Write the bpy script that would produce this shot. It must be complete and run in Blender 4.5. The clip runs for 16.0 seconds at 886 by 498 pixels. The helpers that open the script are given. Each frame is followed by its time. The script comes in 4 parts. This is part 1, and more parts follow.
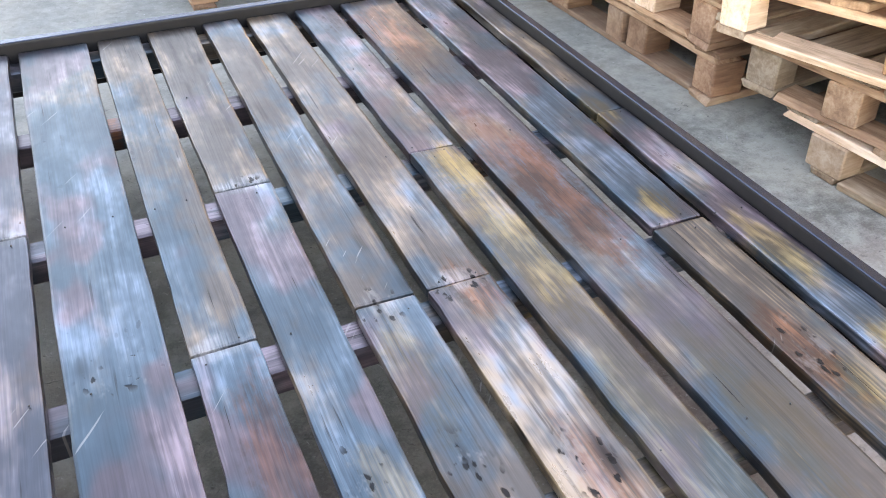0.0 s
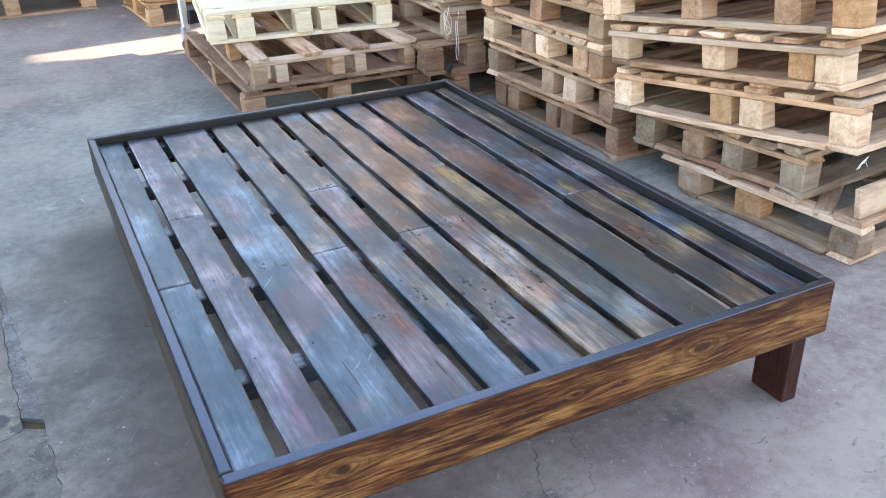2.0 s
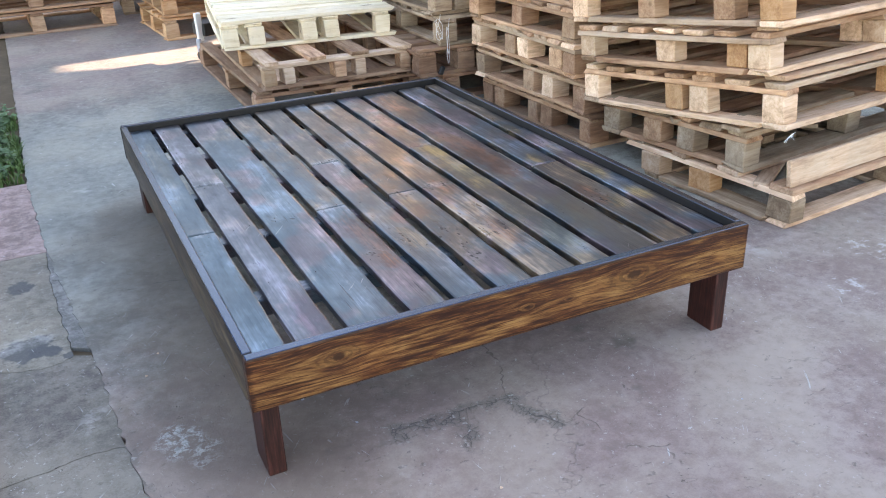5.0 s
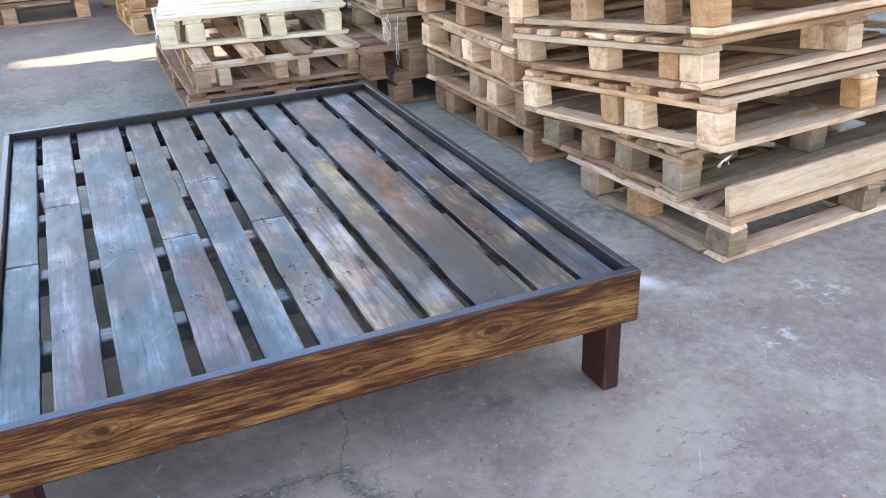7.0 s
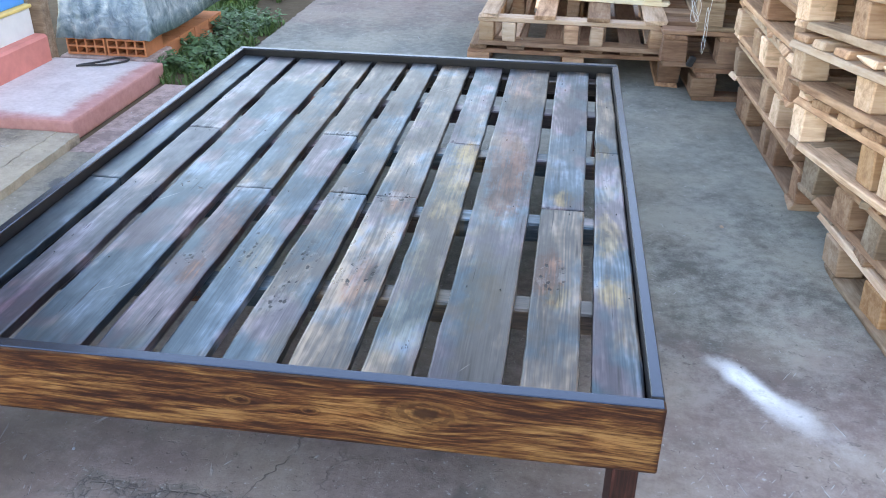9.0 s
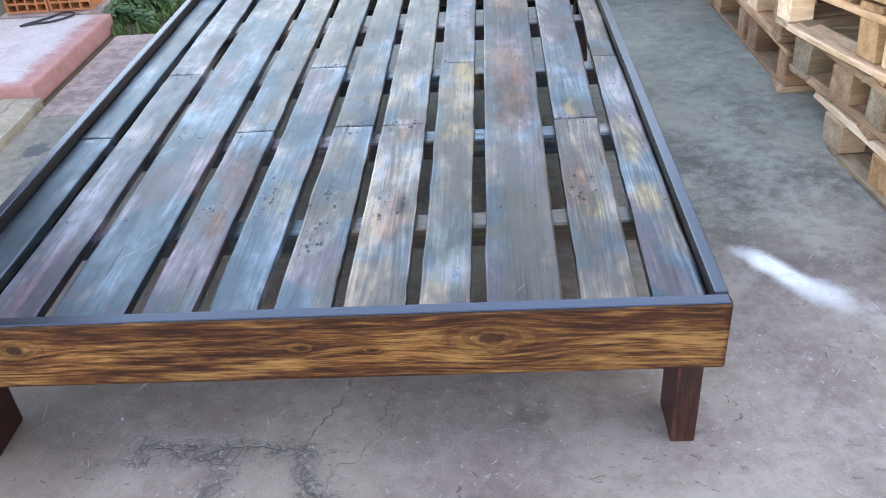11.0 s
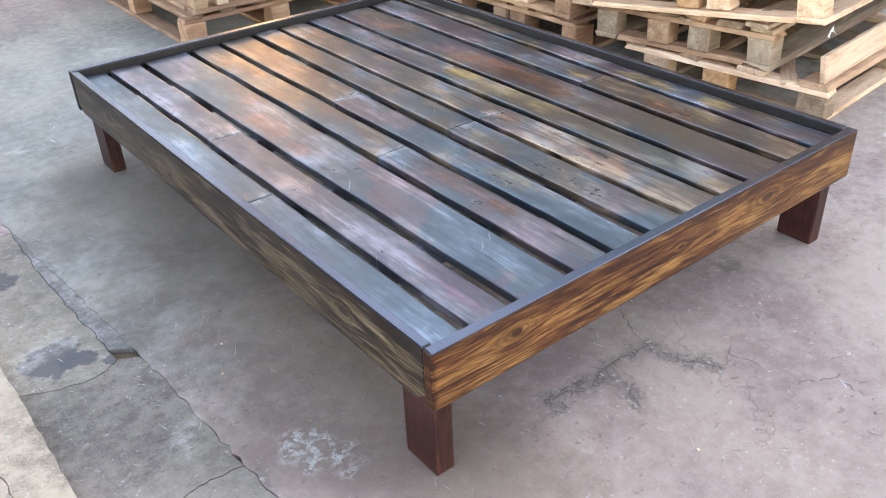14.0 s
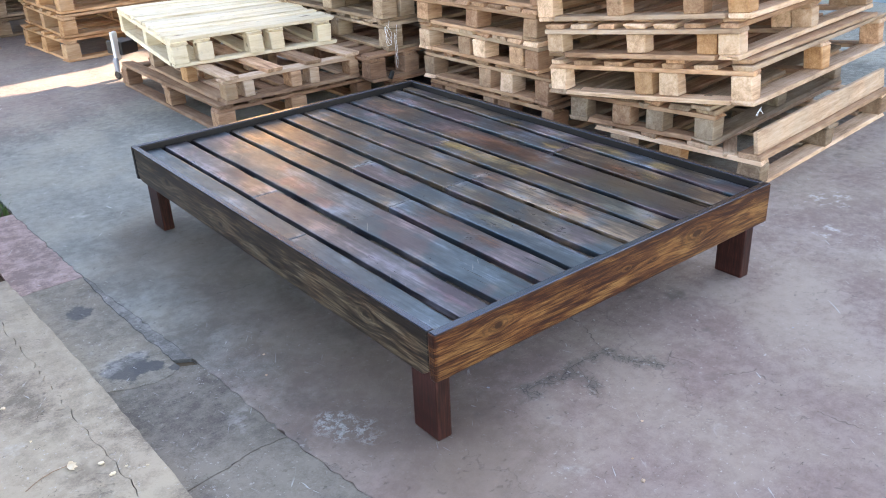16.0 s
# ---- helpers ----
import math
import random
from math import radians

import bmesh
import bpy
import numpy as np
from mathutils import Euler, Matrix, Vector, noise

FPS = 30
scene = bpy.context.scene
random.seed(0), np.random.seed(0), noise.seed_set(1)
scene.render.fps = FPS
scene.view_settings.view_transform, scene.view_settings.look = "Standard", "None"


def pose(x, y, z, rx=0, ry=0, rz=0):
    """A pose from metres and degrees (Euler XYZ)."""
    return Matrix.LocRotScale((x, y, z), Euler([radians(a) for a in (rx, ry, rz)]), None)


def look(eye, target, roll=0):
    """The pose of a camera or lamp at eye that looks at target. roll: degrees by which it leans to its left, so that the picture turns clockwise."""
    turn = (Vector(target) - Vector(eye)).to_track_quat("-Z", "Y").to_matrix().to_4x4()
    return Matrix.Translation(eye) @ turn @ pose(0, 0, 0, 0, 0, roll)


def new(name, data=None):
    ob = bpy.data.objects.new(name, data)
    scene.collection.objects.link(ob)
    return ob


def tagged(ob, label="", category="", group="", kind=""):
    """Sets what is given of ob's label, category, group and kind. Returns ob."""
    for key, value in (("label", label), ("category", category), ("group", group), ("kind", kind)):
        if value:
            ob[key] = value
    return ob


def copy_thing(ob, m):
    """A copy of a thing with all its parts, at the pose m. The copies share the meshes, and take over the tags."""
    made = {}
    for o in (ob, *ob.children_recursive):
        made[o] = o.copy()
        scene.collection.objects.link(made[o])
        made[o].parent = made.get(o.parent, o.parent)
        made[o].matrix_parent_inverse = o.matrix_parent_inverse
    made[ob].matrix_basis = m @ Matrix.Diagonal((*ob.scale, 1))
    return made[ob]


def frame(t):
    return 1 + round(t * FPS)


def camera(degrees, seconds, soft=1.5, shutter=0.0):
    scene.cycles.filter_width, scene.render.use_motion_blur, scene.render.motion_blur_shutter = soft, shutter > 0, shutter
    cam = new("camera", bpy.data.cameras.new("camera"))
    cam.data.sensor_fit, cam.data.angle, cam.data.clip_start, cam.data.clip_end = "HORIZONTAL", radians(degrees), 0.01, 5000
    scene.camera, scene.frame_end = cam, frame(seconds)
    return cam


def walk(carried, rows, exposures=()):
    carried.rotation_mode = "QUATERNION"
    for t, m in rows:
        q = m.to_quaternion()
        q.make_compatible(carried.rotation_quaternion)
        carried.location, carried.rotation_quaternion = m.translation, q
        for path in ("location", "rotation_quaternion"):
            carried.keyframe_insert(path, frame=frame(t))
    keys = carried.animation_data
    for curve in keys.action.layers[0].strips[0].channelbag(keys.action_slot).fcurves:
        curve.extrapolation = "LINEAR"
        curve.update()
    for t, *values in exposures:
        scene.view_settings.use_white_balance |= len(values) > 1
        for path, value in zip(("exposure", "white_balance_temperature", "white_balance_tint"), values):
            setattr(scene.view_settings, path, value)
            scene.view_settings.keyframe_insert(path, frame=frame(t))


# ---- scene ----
cam = camera(54.8, 16.0, soft=1.0)
PATH = [
    (0, (0.391, -0.152, 1.172), (1.049, 1.303, -0.032), 0.4),
    (0.5, (0.245, -0.402, 1.26), (0.955, 1.092, 0.135), 0.2),
    (1, (0.158, -0.703, 1.29), (0.903, 0.87, 0.304), 0.2),
    (1.5, (0.04, -0.929, 1.315), (0.795, 0.672, 0.384), -0.6),
    (2, (-0.137, -1.159, 1.339), (0.64, 0.446, 0.434), -1.7),
    (2.5, (-0.182, -1.376, 1.343), (0.612, 0.248, 0.487), -0.9),
    (3, (-0.193, -1.546, 1.348), (0.597, 0.086, 0.505), -0.2),
    (3.5, (-0.226, -1.582, 1.34), (0.547, 0.057, 0.494), -1.6),
    (3.7, (-0.257, -1.584, 1.332), (0.514, 0.055, 0.484), -1.8),
    (5.8, (-0.278, -1.612, 1.346), (0.508, 0.01, 0.48), -3.3),
    (6, (-0.237, -1.608, 1.339), (0.551, 0.012, 0.471), -3.8),
    (6.5, (0.036, -1.572, 1.331), (0.808, 0.056, 0.462), -3.4),
    (7, (0.314, -1.482, 1.293), (1.006, 0.181, 0.422), -2.3),
    (7.5, (0.666, -1.376, 1.268), (1.181, 0.323, 0.348), -2.6),
    (8, (0.952, -1.358, 1.26), (1.224, 0.401, 0.347), 3.1),
    (8.5, (1.098, -1.236, 1.243), (1.158, 0.534, 0.313), 1.7),
    (9, (1.224, -1.134, 1.22), (0.988, 0.614, 0.278), 0.7),
    (9.2, (1.276, -1.114, 1.222), (0.949, 0.609, 0.261), 0.5),
    (11.3, (0.928, -1.125, 1.211), (0.864, 0.534, 0.096), -5.2),
    (11.5, (0.806, -1.129, 1.21), (0.827, 0.524, 0.085), -4.2),
    (12, (0.484, -1.064, 1.224), (0.674, 0.563, 0.077), -4.9),
    (12.5, (0.114, -1.054, 1.213), (0.508, 0.536, 0.065), -2.0),
    (13, (-0.194, -1.047, 1.231), (0.414, 0.489, 0.104), -0.6),
    (13.5, (-0.434, -0.924, 1.258), (0.396, 0.525, 0.157), -0.4),
    (14, (-0.699, -0.975, 1.323), (0.324, 0.377, 0.262), -2.5),
    (14.5, (-0.878, -1.118, 1.394), (0.193, 0.225, 0.37), -2.1),
    (15, (-0.925, -1.286, 1.417), (0.157, 0.096, 0.458), -2.6),
    (15.5, (-0.972, -1.368, 1.44), (0.114, 0.044, 0.53), -2.8),
    (16, (-1.056, -1.422, 1.429), (0.046, 0.006, 0.564), -2.6),
]
walk(cam, [(t, look(eye, target, roll)) for t, eye, target, roll in PATH],
     [(0.0, 3.68, 9800, 24), (1.0, 3.44, 8300, 19), (2.0, 3.08, 8200, 19), (3.5, 2.96, 8300, 20), (6.0, 3.00, 8600, 20), (7.5, 3.06, 8100, 18), (9.2, 3.13, 8200, 18),
      (11.3, 3.28, 9000, 19), (12.5, 3.41, 9900, 22), (14.0, 3.47, 9900, 23), (15.0, 3.20, 9500, 23), (16.0, 2.98, 8700, 22)])

# ---- world, sun, exposure ----
SUN_AZ, SUN_EL = 84.0, 20.0          # degrees clockwise from +y, above the horizon
world = bpy.data.worlds.new("yard_sky")
scene.world = world
world.use_nodes = True
wn = world.node_tree
sky = wn.nodes.new("ShaderNodeTexSky")
sky.sky_type, sky.sun_disc = "NISHITA", False
sky.sun_elevation, sky.sun_rotation = radians(SUN_EL), radians(SUN_AZ)
sky.air_density, sky.dust_density, sky.ozone_density = 1.0, 0.7, 1.0
wn.links.new(sky.outputs[0], wn.nodes["Background"].inputs[0])
wn.nodes["Background"].inputs[1].default_value = 0.15
sun_data = bpy.data.lights.new("sun", "SUN")
sun_data.energy, sun_data.angle, sun_data.color = 5.0, radians(0.5), (1.0, 0.94, 0.85)
sun = new("sun", sun_data)
SUN_DIR = Vector((math.sin(radians(SUN_AZ)) * math.cos(radians(SUN_EL)), math.cos(radians(SUN_AZ)) * math.cos(radians(SUN_EL)), math.sin(radians(SUN_EL))))
sun.matrix_world = look(SUN_DIR * 30, (0, 0, 0))


# ---- material helpers ----
class S:
    """A shader value: arithmetic on it adds nodes."""

    def __init__(self, tree, sock):
        self.t, self.s = tree, sock

    def op(self, kind, *others, clamp=False):
        n = self.t.nodes.new("ShaderNodeMath")
        n.operation, n.use_clamp = kind, clamp
        for i, v in enumerate((self, *others)):
            if isinstance(v, S):
                self.t.links.new(v.s, n.inputs[i])
            else:
                n.inputs[i].default_value = v
        return S(self.t, n.outputs[0])

    def __add__(self, o): return self.op("ADD", o)
    def __radd__(self, o): return self.op("ADD", o)
    def __mul__(self, o): return self.op("MULTIPLY", o)
    def __rmul__(self, o): return self.op("MULTIPLY", o)
    def __sub__(self, o): return self.op("SUBTRACT", o)
    def __rsub__(self, o): return (self * -1.0) + o
    def __truediv__(self, o): return self.op("DIVIDE", o)
    def sat(self): return self.op("ADD", 0.0, clamp=True)
    def abs(self): return self.op("ABSOLUTE")
    def max(self, o): return self.op("MAXIMUM", o)
    def min(self, o): return self.op("MINIMUM", o)
    def pow(self, o): return self.op("POWER", o)

    def step(self, a, b):
        """0 at a, 1 at b, smooth between."""
        n = self.t.nodes.new("ShaderNodeMapRange")
        n.interpolation_type = "SMOOTHSTEP"
        self.t.links.new(self.s, n.inputs[0])
        n.inputs[1].default_value, n.inputs[2].default_value = a, b
        n.inputs[3].default_value, n.inputs[4].default_value = 0.0, 1.0
        if a > b:
            n.inputs[1].default_value, n.inputs[2].default_value = b, a
            n.inputs[3].default_value, n.inputs[4].default_value = 1.0, 0.0
        return S(self.t, n.outputs[0])


class Mat:
    """A node material with its principled shader."""

    def __init__(self, name, rough=0.6, spec=0.5):
        self.m = bpy.data.materials.new(name)
        self.m.use_nodes = True
        self.t = self.m.node_tree
        self.b = self.t.nodes["Principled BSDF"]
        self.b.inputs["Roughness"].default_value = rough
        self.b.inputs["Specular IOR Level"].default_value = spec
        self.co = self.t.nodes.new("ShaderNodeTexCoord").outputs["Object"]
        self.rnd = S(self.t, self.t.nodes.new("ShaderNodeObjectInfo").outputs["Random"])

    def xyz(self, sock=None):
        n = self.t.nodes.new("ShaderNodeSeparateXYZ")
        self.t.links.new(sock or self.co, n.inputs[0])
        return [S(self.t, o) for o in n.outputs]

    def vec(self, x, y, z):
        n = self.t.nodes.new("ShaderNodeCombineXYZ")
        for i, v in enumerate((x, y, z)):
            if isinstance(v, S):
                self.t.links.new(v.s, n.inputs[i])
            else:
                n.inputs[i].default_value = v
        return n.outputs[0]

    def noise(self, vec, scale, detail=4.0, rough=0.55, distort=0.0):
        n = self.t.nodes.new("ShaderNodeTexNoise")
        self.t.links.new(vec, n.inputs["Vector"])
        n.inputs["Scale"].default_value, n.inputs["Detail"].default_value = scale, detail
        n.inputs["Roughness"].default_value, n.inputs["Distortion"].default_value = rough, distort
        return S(self.t, n.outputs[0])

    def cells(self, vec, scale, feature="F1", out="Distance"):
        n = self.t.nodes.new("ShaderNodeTexVoronoi")
        n.feature = feature
        self.t.links.new(vec, n.inputs["Vector"])
        n.inputs["Scale"].default_value = scale
        return S(self.t, n.outputs[out])

    def ramp(self, v, stops):
        n = self.t.nodes.new("ShaderNodeValToRGB")
        e = n.color_ramp.elements
        while len(e) < len(stops):
            e.new(0.5)
        for k, (p, c) in zip(e, stops):
            k.position, k.color = p, (*c, 1.0)
        self.t.links.new(v.s, n.inputs[0])
        return n.outputs[0]

    def mix(self, f, a, b, kind="MIX"):
        n = self.t.nodes.new("ShaderNodeMix")
        n.data_type, n.blend_type = "RGBA", kind
        for i, v in ((0, f), (6, a), (7, b)):
            if isinstance(v, S):
                self.t.links.new(v.s, n.inputs[i])
            elif isinstance(v, bpy.types.NodeSocket):
                self.t.links.new(v, n.inputs[i])
            else:
                n.inputs[i].default_value = (*v, 1.0) if isinstance(v, tuple) else v
        return n.outputs[2]

    def gain(self, col, f):
        """Colour times a factor."""
        n = self.t.nodes.new("ShaderNodeVectorMath")
        n.operation = "SCALE"
        self.t.links.new(col, n.inputs[0])
        self.t.links.new(f.s, n.inputs["Scale"])
        return n.outputs[0]

    def done(self, col=None, rough=None, bump=None, strength=0.3, dist=0.002, coat=0.0, coat_rough=0.2, metal=0.0):
        if col is not None:
            if isinstance(col, tuple):
                self.b.inputs["Base Color"].default_value = (*col, 1.0)
            else:
                self.t.links.new(col, self.b.inputs["Base Color"])
        if rough is not None:
            self.t.links.new(rough.s, self.b.inputs["Roughness"])
        self.b.inputs["Coat Weight"].default_value, self.b.inputs["Coat Roughness"].default_value = coat, coat_rough
        self.b.inputs["Metallic"].default_value = metal
        if bump is not None:
            n = self.t.nodes.new("ShaderNodeBump")
            n.inputs["Strength"].default_value, n.inputs["Distance"].default_value = strength, dist
            self.t.links.new(bump.s, n.inputs["Height"])
            self.t.links.new(n.outputs[0], self.b.inputs["Normal"])
            self.t.links.new(n.outputs[0], self.b.inputs["Coat Normal"])
        return self.m


def raw_wood(name, dark, mid, light, vary=0.35, grey=0.0):
    """Unplaned pallet timber; the grain runs along local x. vary: how much pieces differ in tone."""
    k = Mat(name, 0.75, 0.3)
    x, y, z = k.xyz()
    o = k.rnd * 61.0
    p = k.vec(x + o, y + o * 0.7, z - o * 0.3)
    q = k.vec((x + o) * 0.12, y + o * 0.7, z - o * 0.3)
    grain = k.noise(q, 120.0, 5.0, 0.6)
    bands = k.noise(q, 28.0, 3.0, 0.6, 0.6)
    stain = k.noise(p, 7.0, 4.0, 0.6)
    knot = k.cells(k.vec((x + o) * 0.35, y + o, z + o), 7.0).step(0.13, 0.04)
    v = ((bands * 0.55 + grain * 0.35 + stain * 0.35 - 0.63) * 1.35 + 0.52).sat()
    col = k.ramp(v, [(0.2, dark), (0.5, mid), (0.78, light)])
    tone = (k.rnd * 7.31).op("FRACT")
    col = k.gain(col, (tone * 1.5 - 0.9) * vary + 1.0)
    grey_amt = ((k.rnd * 13.7).op("FRACT").step(0.45, 1.0) * 0.4 + grey).sat() * (stain.step(0.35, 0.65) * 0.6 + 0.4)
    col = k.mix(grey_amt, col, (0.30, 0.25, 0.19))
    col = k.mix(knot * 0.75, col, (0.12, 0.06, 0.03))
    dirt = k.noise(p, 22.0, 5.0, 0.7).step(0.58, 0.74) * 0.36
    col = k.mix(dirt, col, (0.14, 0.10, 0.075))
    return k.done(col, None, grain * 0.6 + bands * 0.6 - knot * 0.3, 0.5, 0.002)


PINE = raw_wood("pale_pine", (0.29, 0.155, 0.090), (0.64, 0.428, 0.292), (0.83, 0.645, 0.500), 0.38)
PINE_WARM = raw_wood("warm_pine", (0.16, 0.074, 0.044), (0.43, 0.245, 0.148), (0.66, 0.435, 0.288), 0.42)
OLD = raw_wood("weathered_timber", (0.13, 0.078, 0.050), (0.33, 0.225, 0.150), (0.54, 0.42, 0.31), 0.32, 0.04)
BROWN = raw_wood("brown_timber", (0.13, 0.060, 0.036), (0.29, 0.155, 0.095), (0.45, 0.275, 0.18), 0.3)
WHITE_WOOD = raw_wood("bleached_pine", (0.56, 0.43, 0.27), (0.78, 0.66, 0.475), (0.89, 0.80, 0.65), 0.12)
ORANGE = raw_wood("orange_pine", (0.24, 0.10, 0.045), (0.48, 0.255, 0.125), (0.66, 0.42, 0.25), 0.25)


def slat_wood(name, patches, pits):
    """Scorched and varnished bed slats: dark timber with slate, ochre and rust stains under a glossy coat.
    patches: stains of their own shape and painted joint glints (x, y, half width, half length, colour, strength); pits:
    where the timber is chipped."""
    k = Mat(name, 0.4, 0.5)
    x, y, z = k.xyz()
    o = k.rnd * 47.0
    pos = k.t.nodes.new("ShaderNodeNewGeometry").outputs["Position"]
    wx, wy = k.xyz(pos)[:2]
    bend = k.noise(k.vec((x + o) * 0.9, o, 0.0), 1.6, 2.0, 0.5) * 0.02 + k.noise(k.vec((x + o) * 1.0, y * 2.0 + o, 0.0), 5.0, 2.0, 0.5) * 0.0025
    g = y + bend + o * 0.6
    q = k.vec((x + o) * 0.026, g, z)
    fine = k.noise(q, 330.0, 3.0, 0.65)
    line = k.noise(k.vec((x + o) * 0.040, g, z), 140.0, 3.0, 0.6)
    band = k.noise(q, 46.0, 4.0, 0.6)
    wide = k.noise(k.vec((x + o) * 0.45, y + o, z), 8.0, 4.0, 0.65)
    patch = k.noise(k.vec((x + o * 1.3) * 0.5, y - o, z), 5.5, 4.0, 0.65)
    figure = k.noise(k.vec((x + o) * 0.10, g, z), 10.0, 1.0, 0.5)
    rings = (figure * 120.0).op("SINE") * 0.5 + 0.5
    ringed = (k.rnd * 3.77).op("FRACT").step(0.50, 0.70) * wx.step(0.42, 0.60)
    v = ((band * 0.42 + line * 0.28 + fine * 0.26 + rings * ringed * 0.14 + wide * 1.35 - 1.24) * 2.2 + 0.40).sat()
    cool = k.ramp(v, [(0.15, (0.005, 0.006, 0.010)), (0.45, (0.026, 0.031, 0.042)), (0.85, (0.13, 0.160, 0.21))])
    warm = k.ramp(v, [(0.15, (0.008, 0.0055, 0.004)), (0.45, (0.060, 0.037, 0.020)), (0.85, (0.25, 0.170, 0.105))])
    violet = k.ramp(v, [(0.15, (0.008, 0.005, 0.007)), (0.45, (0.052, 0.034, 0.038)), (0.85, (0.21, 0.150, 0.165))])
    lean = (k.rnd * 5.17).op("FRACT") * 0.24 - 0.12
    to_warm = (patch + lean + (wx * 0.20 - 0.105) - wx.step(1.17, 1.22) * 0.08).step(0.50, 0.66)
    to_violet = (k.noise(k.vec((x - o) * 0.6, y + o, z), 5.0, 3.0, 0.6) - lean).step(0.52, 0.63)
    # the outer slat is slate blue, the next one violet brown
    second = (wx - 0.19).abs().step(0.075, 0.06)
    to_violet = (to_violet * wx.step(0.115, 0.13)).max(second * 0.5)
    brown = (patch + lean + wx * 0.08 - 0.02).step(0.46, 0.64)
    col = k.mix(to_violet, k.mix(brown, cool, warm), violet)
    # sheen is painted: blue for sky reflection, weaker towards the right
    sheen = k.mix(to_violet, k.mix(to_warm, (0.48, 0.81, 1.0), (0.90, 0.81, 0.74)), (0.88, 0.78, 0.88))
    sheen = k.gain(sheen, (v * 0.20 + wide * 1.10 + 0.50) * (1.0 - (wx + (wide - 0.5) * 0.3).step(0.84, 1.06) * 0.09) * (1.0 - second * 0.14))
    fibre = k.noise(k.vec((x + o) * 0.014, g, z + 3.0), 430.0, 2.0, 0.6).step(0.34, 0.64)
    strand = k.noise(k.vec((x + o) * 0.018, g, z - 3.0), 190.0, 2.0, 0.6).step(0.36, 0.62)
    calm = (k.noise(k.vec((x + o) * 0.5, y - o, z), 9.0, 2.0).step(0.34, 0.60) * 0.6 + 0.4) * (wx.step(0.20, 0.60) * 0.5 + 0.5)
    sheen = k.gain(sheen, 1.0 - calm * ((1.0 - fibre) * 0.22 + (1.0 - strand) * 0.20) + calm * 0.12)
    # long dark streaks of soaked-in varnish
    streak = k.noise(k.vec((x - o) * 0.045, g, z + 6.0), 62.0, 3.0, 0.6).step(0.54, 0.68) * k.noise(k.vec((x - o) * 0.6, y + o, z), 7.0, 2.0).step(0.40, 0.56)
    streak = streak * (wx.step(0.25, 0.60) * 0.6 + 0.4)
    col = k.mix(streak * 0.55, col, (0.010, 0.008, 0.008))
    sheen = k.gain(sheen, 1.0 - streak * 0.42)
    rag = k.noise(k.vec(wx * 1.0, wy * 0.15, 0.0), 46.0, 5.0, 0.72)
    blotch = k.noise(k.vec(wx, wy * 0.6, 3.0), 26.0, 4.0, 0.7)
    for px, py, hw, hl, c, f in patches:
        d = (((wx - px) / hw).pow(2.0) + ((wy - py) / hl).pow(2.0)).op("SQRT") + (blotch - 0.5) * 1.8
        n = k.ramp((v * 1.2).sat(), [(0.12, tuple(q * 0.12 for q in c)), (0.45, tuple(q * 0.55 for q in c)), (0.8, c)])
        m = d.step(1.2, 0.5) * (rag * 0.8 + fine * 0.35 + line * 0.35).step(0.52, 0.78) * f
        col = k.mix(m, col, n)
        top = max(c)
        sheen = k.mix(m * 0.80, sheen, tuple((0.22 + 0.75 * top) * q / top for q in c))
    knot = k.cells(k.vec((x + o) * 0.4, y + o, z + o), 5.0).step(0.10, 0.03)
    col = k.mix(knot * 0.8, col, (0.006, 0.005, 0.005))
    zone = k.noise(k.vec((x + o), y + o, z), 4.0, 2.0).step(0.62, 0.72) * 0.35
    for px, py, hw, hl in pits:
        zone = zone.max((((wx - px) / hw).pow(2.0) + ((wy - py) / hl).pow(2.0)).step(1.2, 0.5))
    chip = (k.cells(k.vec(wx + (blotch - 0.5) * 0.02, wy * 0.50 + (rag - 0.5) * 0.02, 0.0), 78.0) + (blotch - 0.5) * 0.9).step(0.37, 0.23) * k.noise(k.vec(wx, wy, 7.0), 30.0, 1.0).step(0.45, 0.52) * zone
    split = k.noise(k.vec((x + o) * 0.03, g, o), 120.0, 2.0).step(0.68, 0.73) * k.noise(k.vec((x - o), y, z), 5.0, 1.0).step(0.46, 0.58)
    cut = chip.max(split * 0.9)
    # sanded edges round the chips
    rub = (k.noise(k.vec(wx * 0.8, wy * 0.35, o), 38.0, 4.0, 0.7, 0.1).step(0.52, 0.64) * zone)
    col = k.mix(rub * 0.25, col, (0.26, 0.24, 0.23))
    col = k.mix(cut, col, (0.005, 0.004, 0.004))
    # pale scratches across the grain, here and there
    sc = k.noise(k.vec((wx + wy * 0.55) * 0.10, (wy - wx * 1.4) * 1.0, 4.0), 70.0, 2.0, 0.5, 0.3).step(0.69, 0.73) * k.noise(k.vec(wx, wy, 11.0), 5.0, 2.0).step(0.54, 0.62)
    col = k.mix(sc * 0.55, col, (0.24, 0.22, 0.20))
    sheen = k.gain(sheen, (1.0 - cut * 0.85) * (1.0 - knot * 0.5))
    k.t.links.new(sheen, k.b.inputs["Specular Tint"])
    worn = k.noise(k.vec((x + o) * 0.35, y, z), 26.0, 5.0, 0.72)
    rough = (worn * 0.42 + fine * 0.07 - v * 0.10 + 0.155).sat()
    swell = k.noise(k.vec((x + o) * 0.22, y, z), 12.0, 2.0)
    h = band * 0.45 + line * 0.16 + fine * 0.10 + rings * ringed * 0.05 - cut * 1.2 + swell * 1.1
    film = k.noise(k.vec((x - o) * 0.35, y + o, z), 7.0, 4.0, 0.65).step(0.35, 0.62) * 0.26 + 0.03
    k.t.links.new(film.s, k.b.inputs["Coat Weight"])
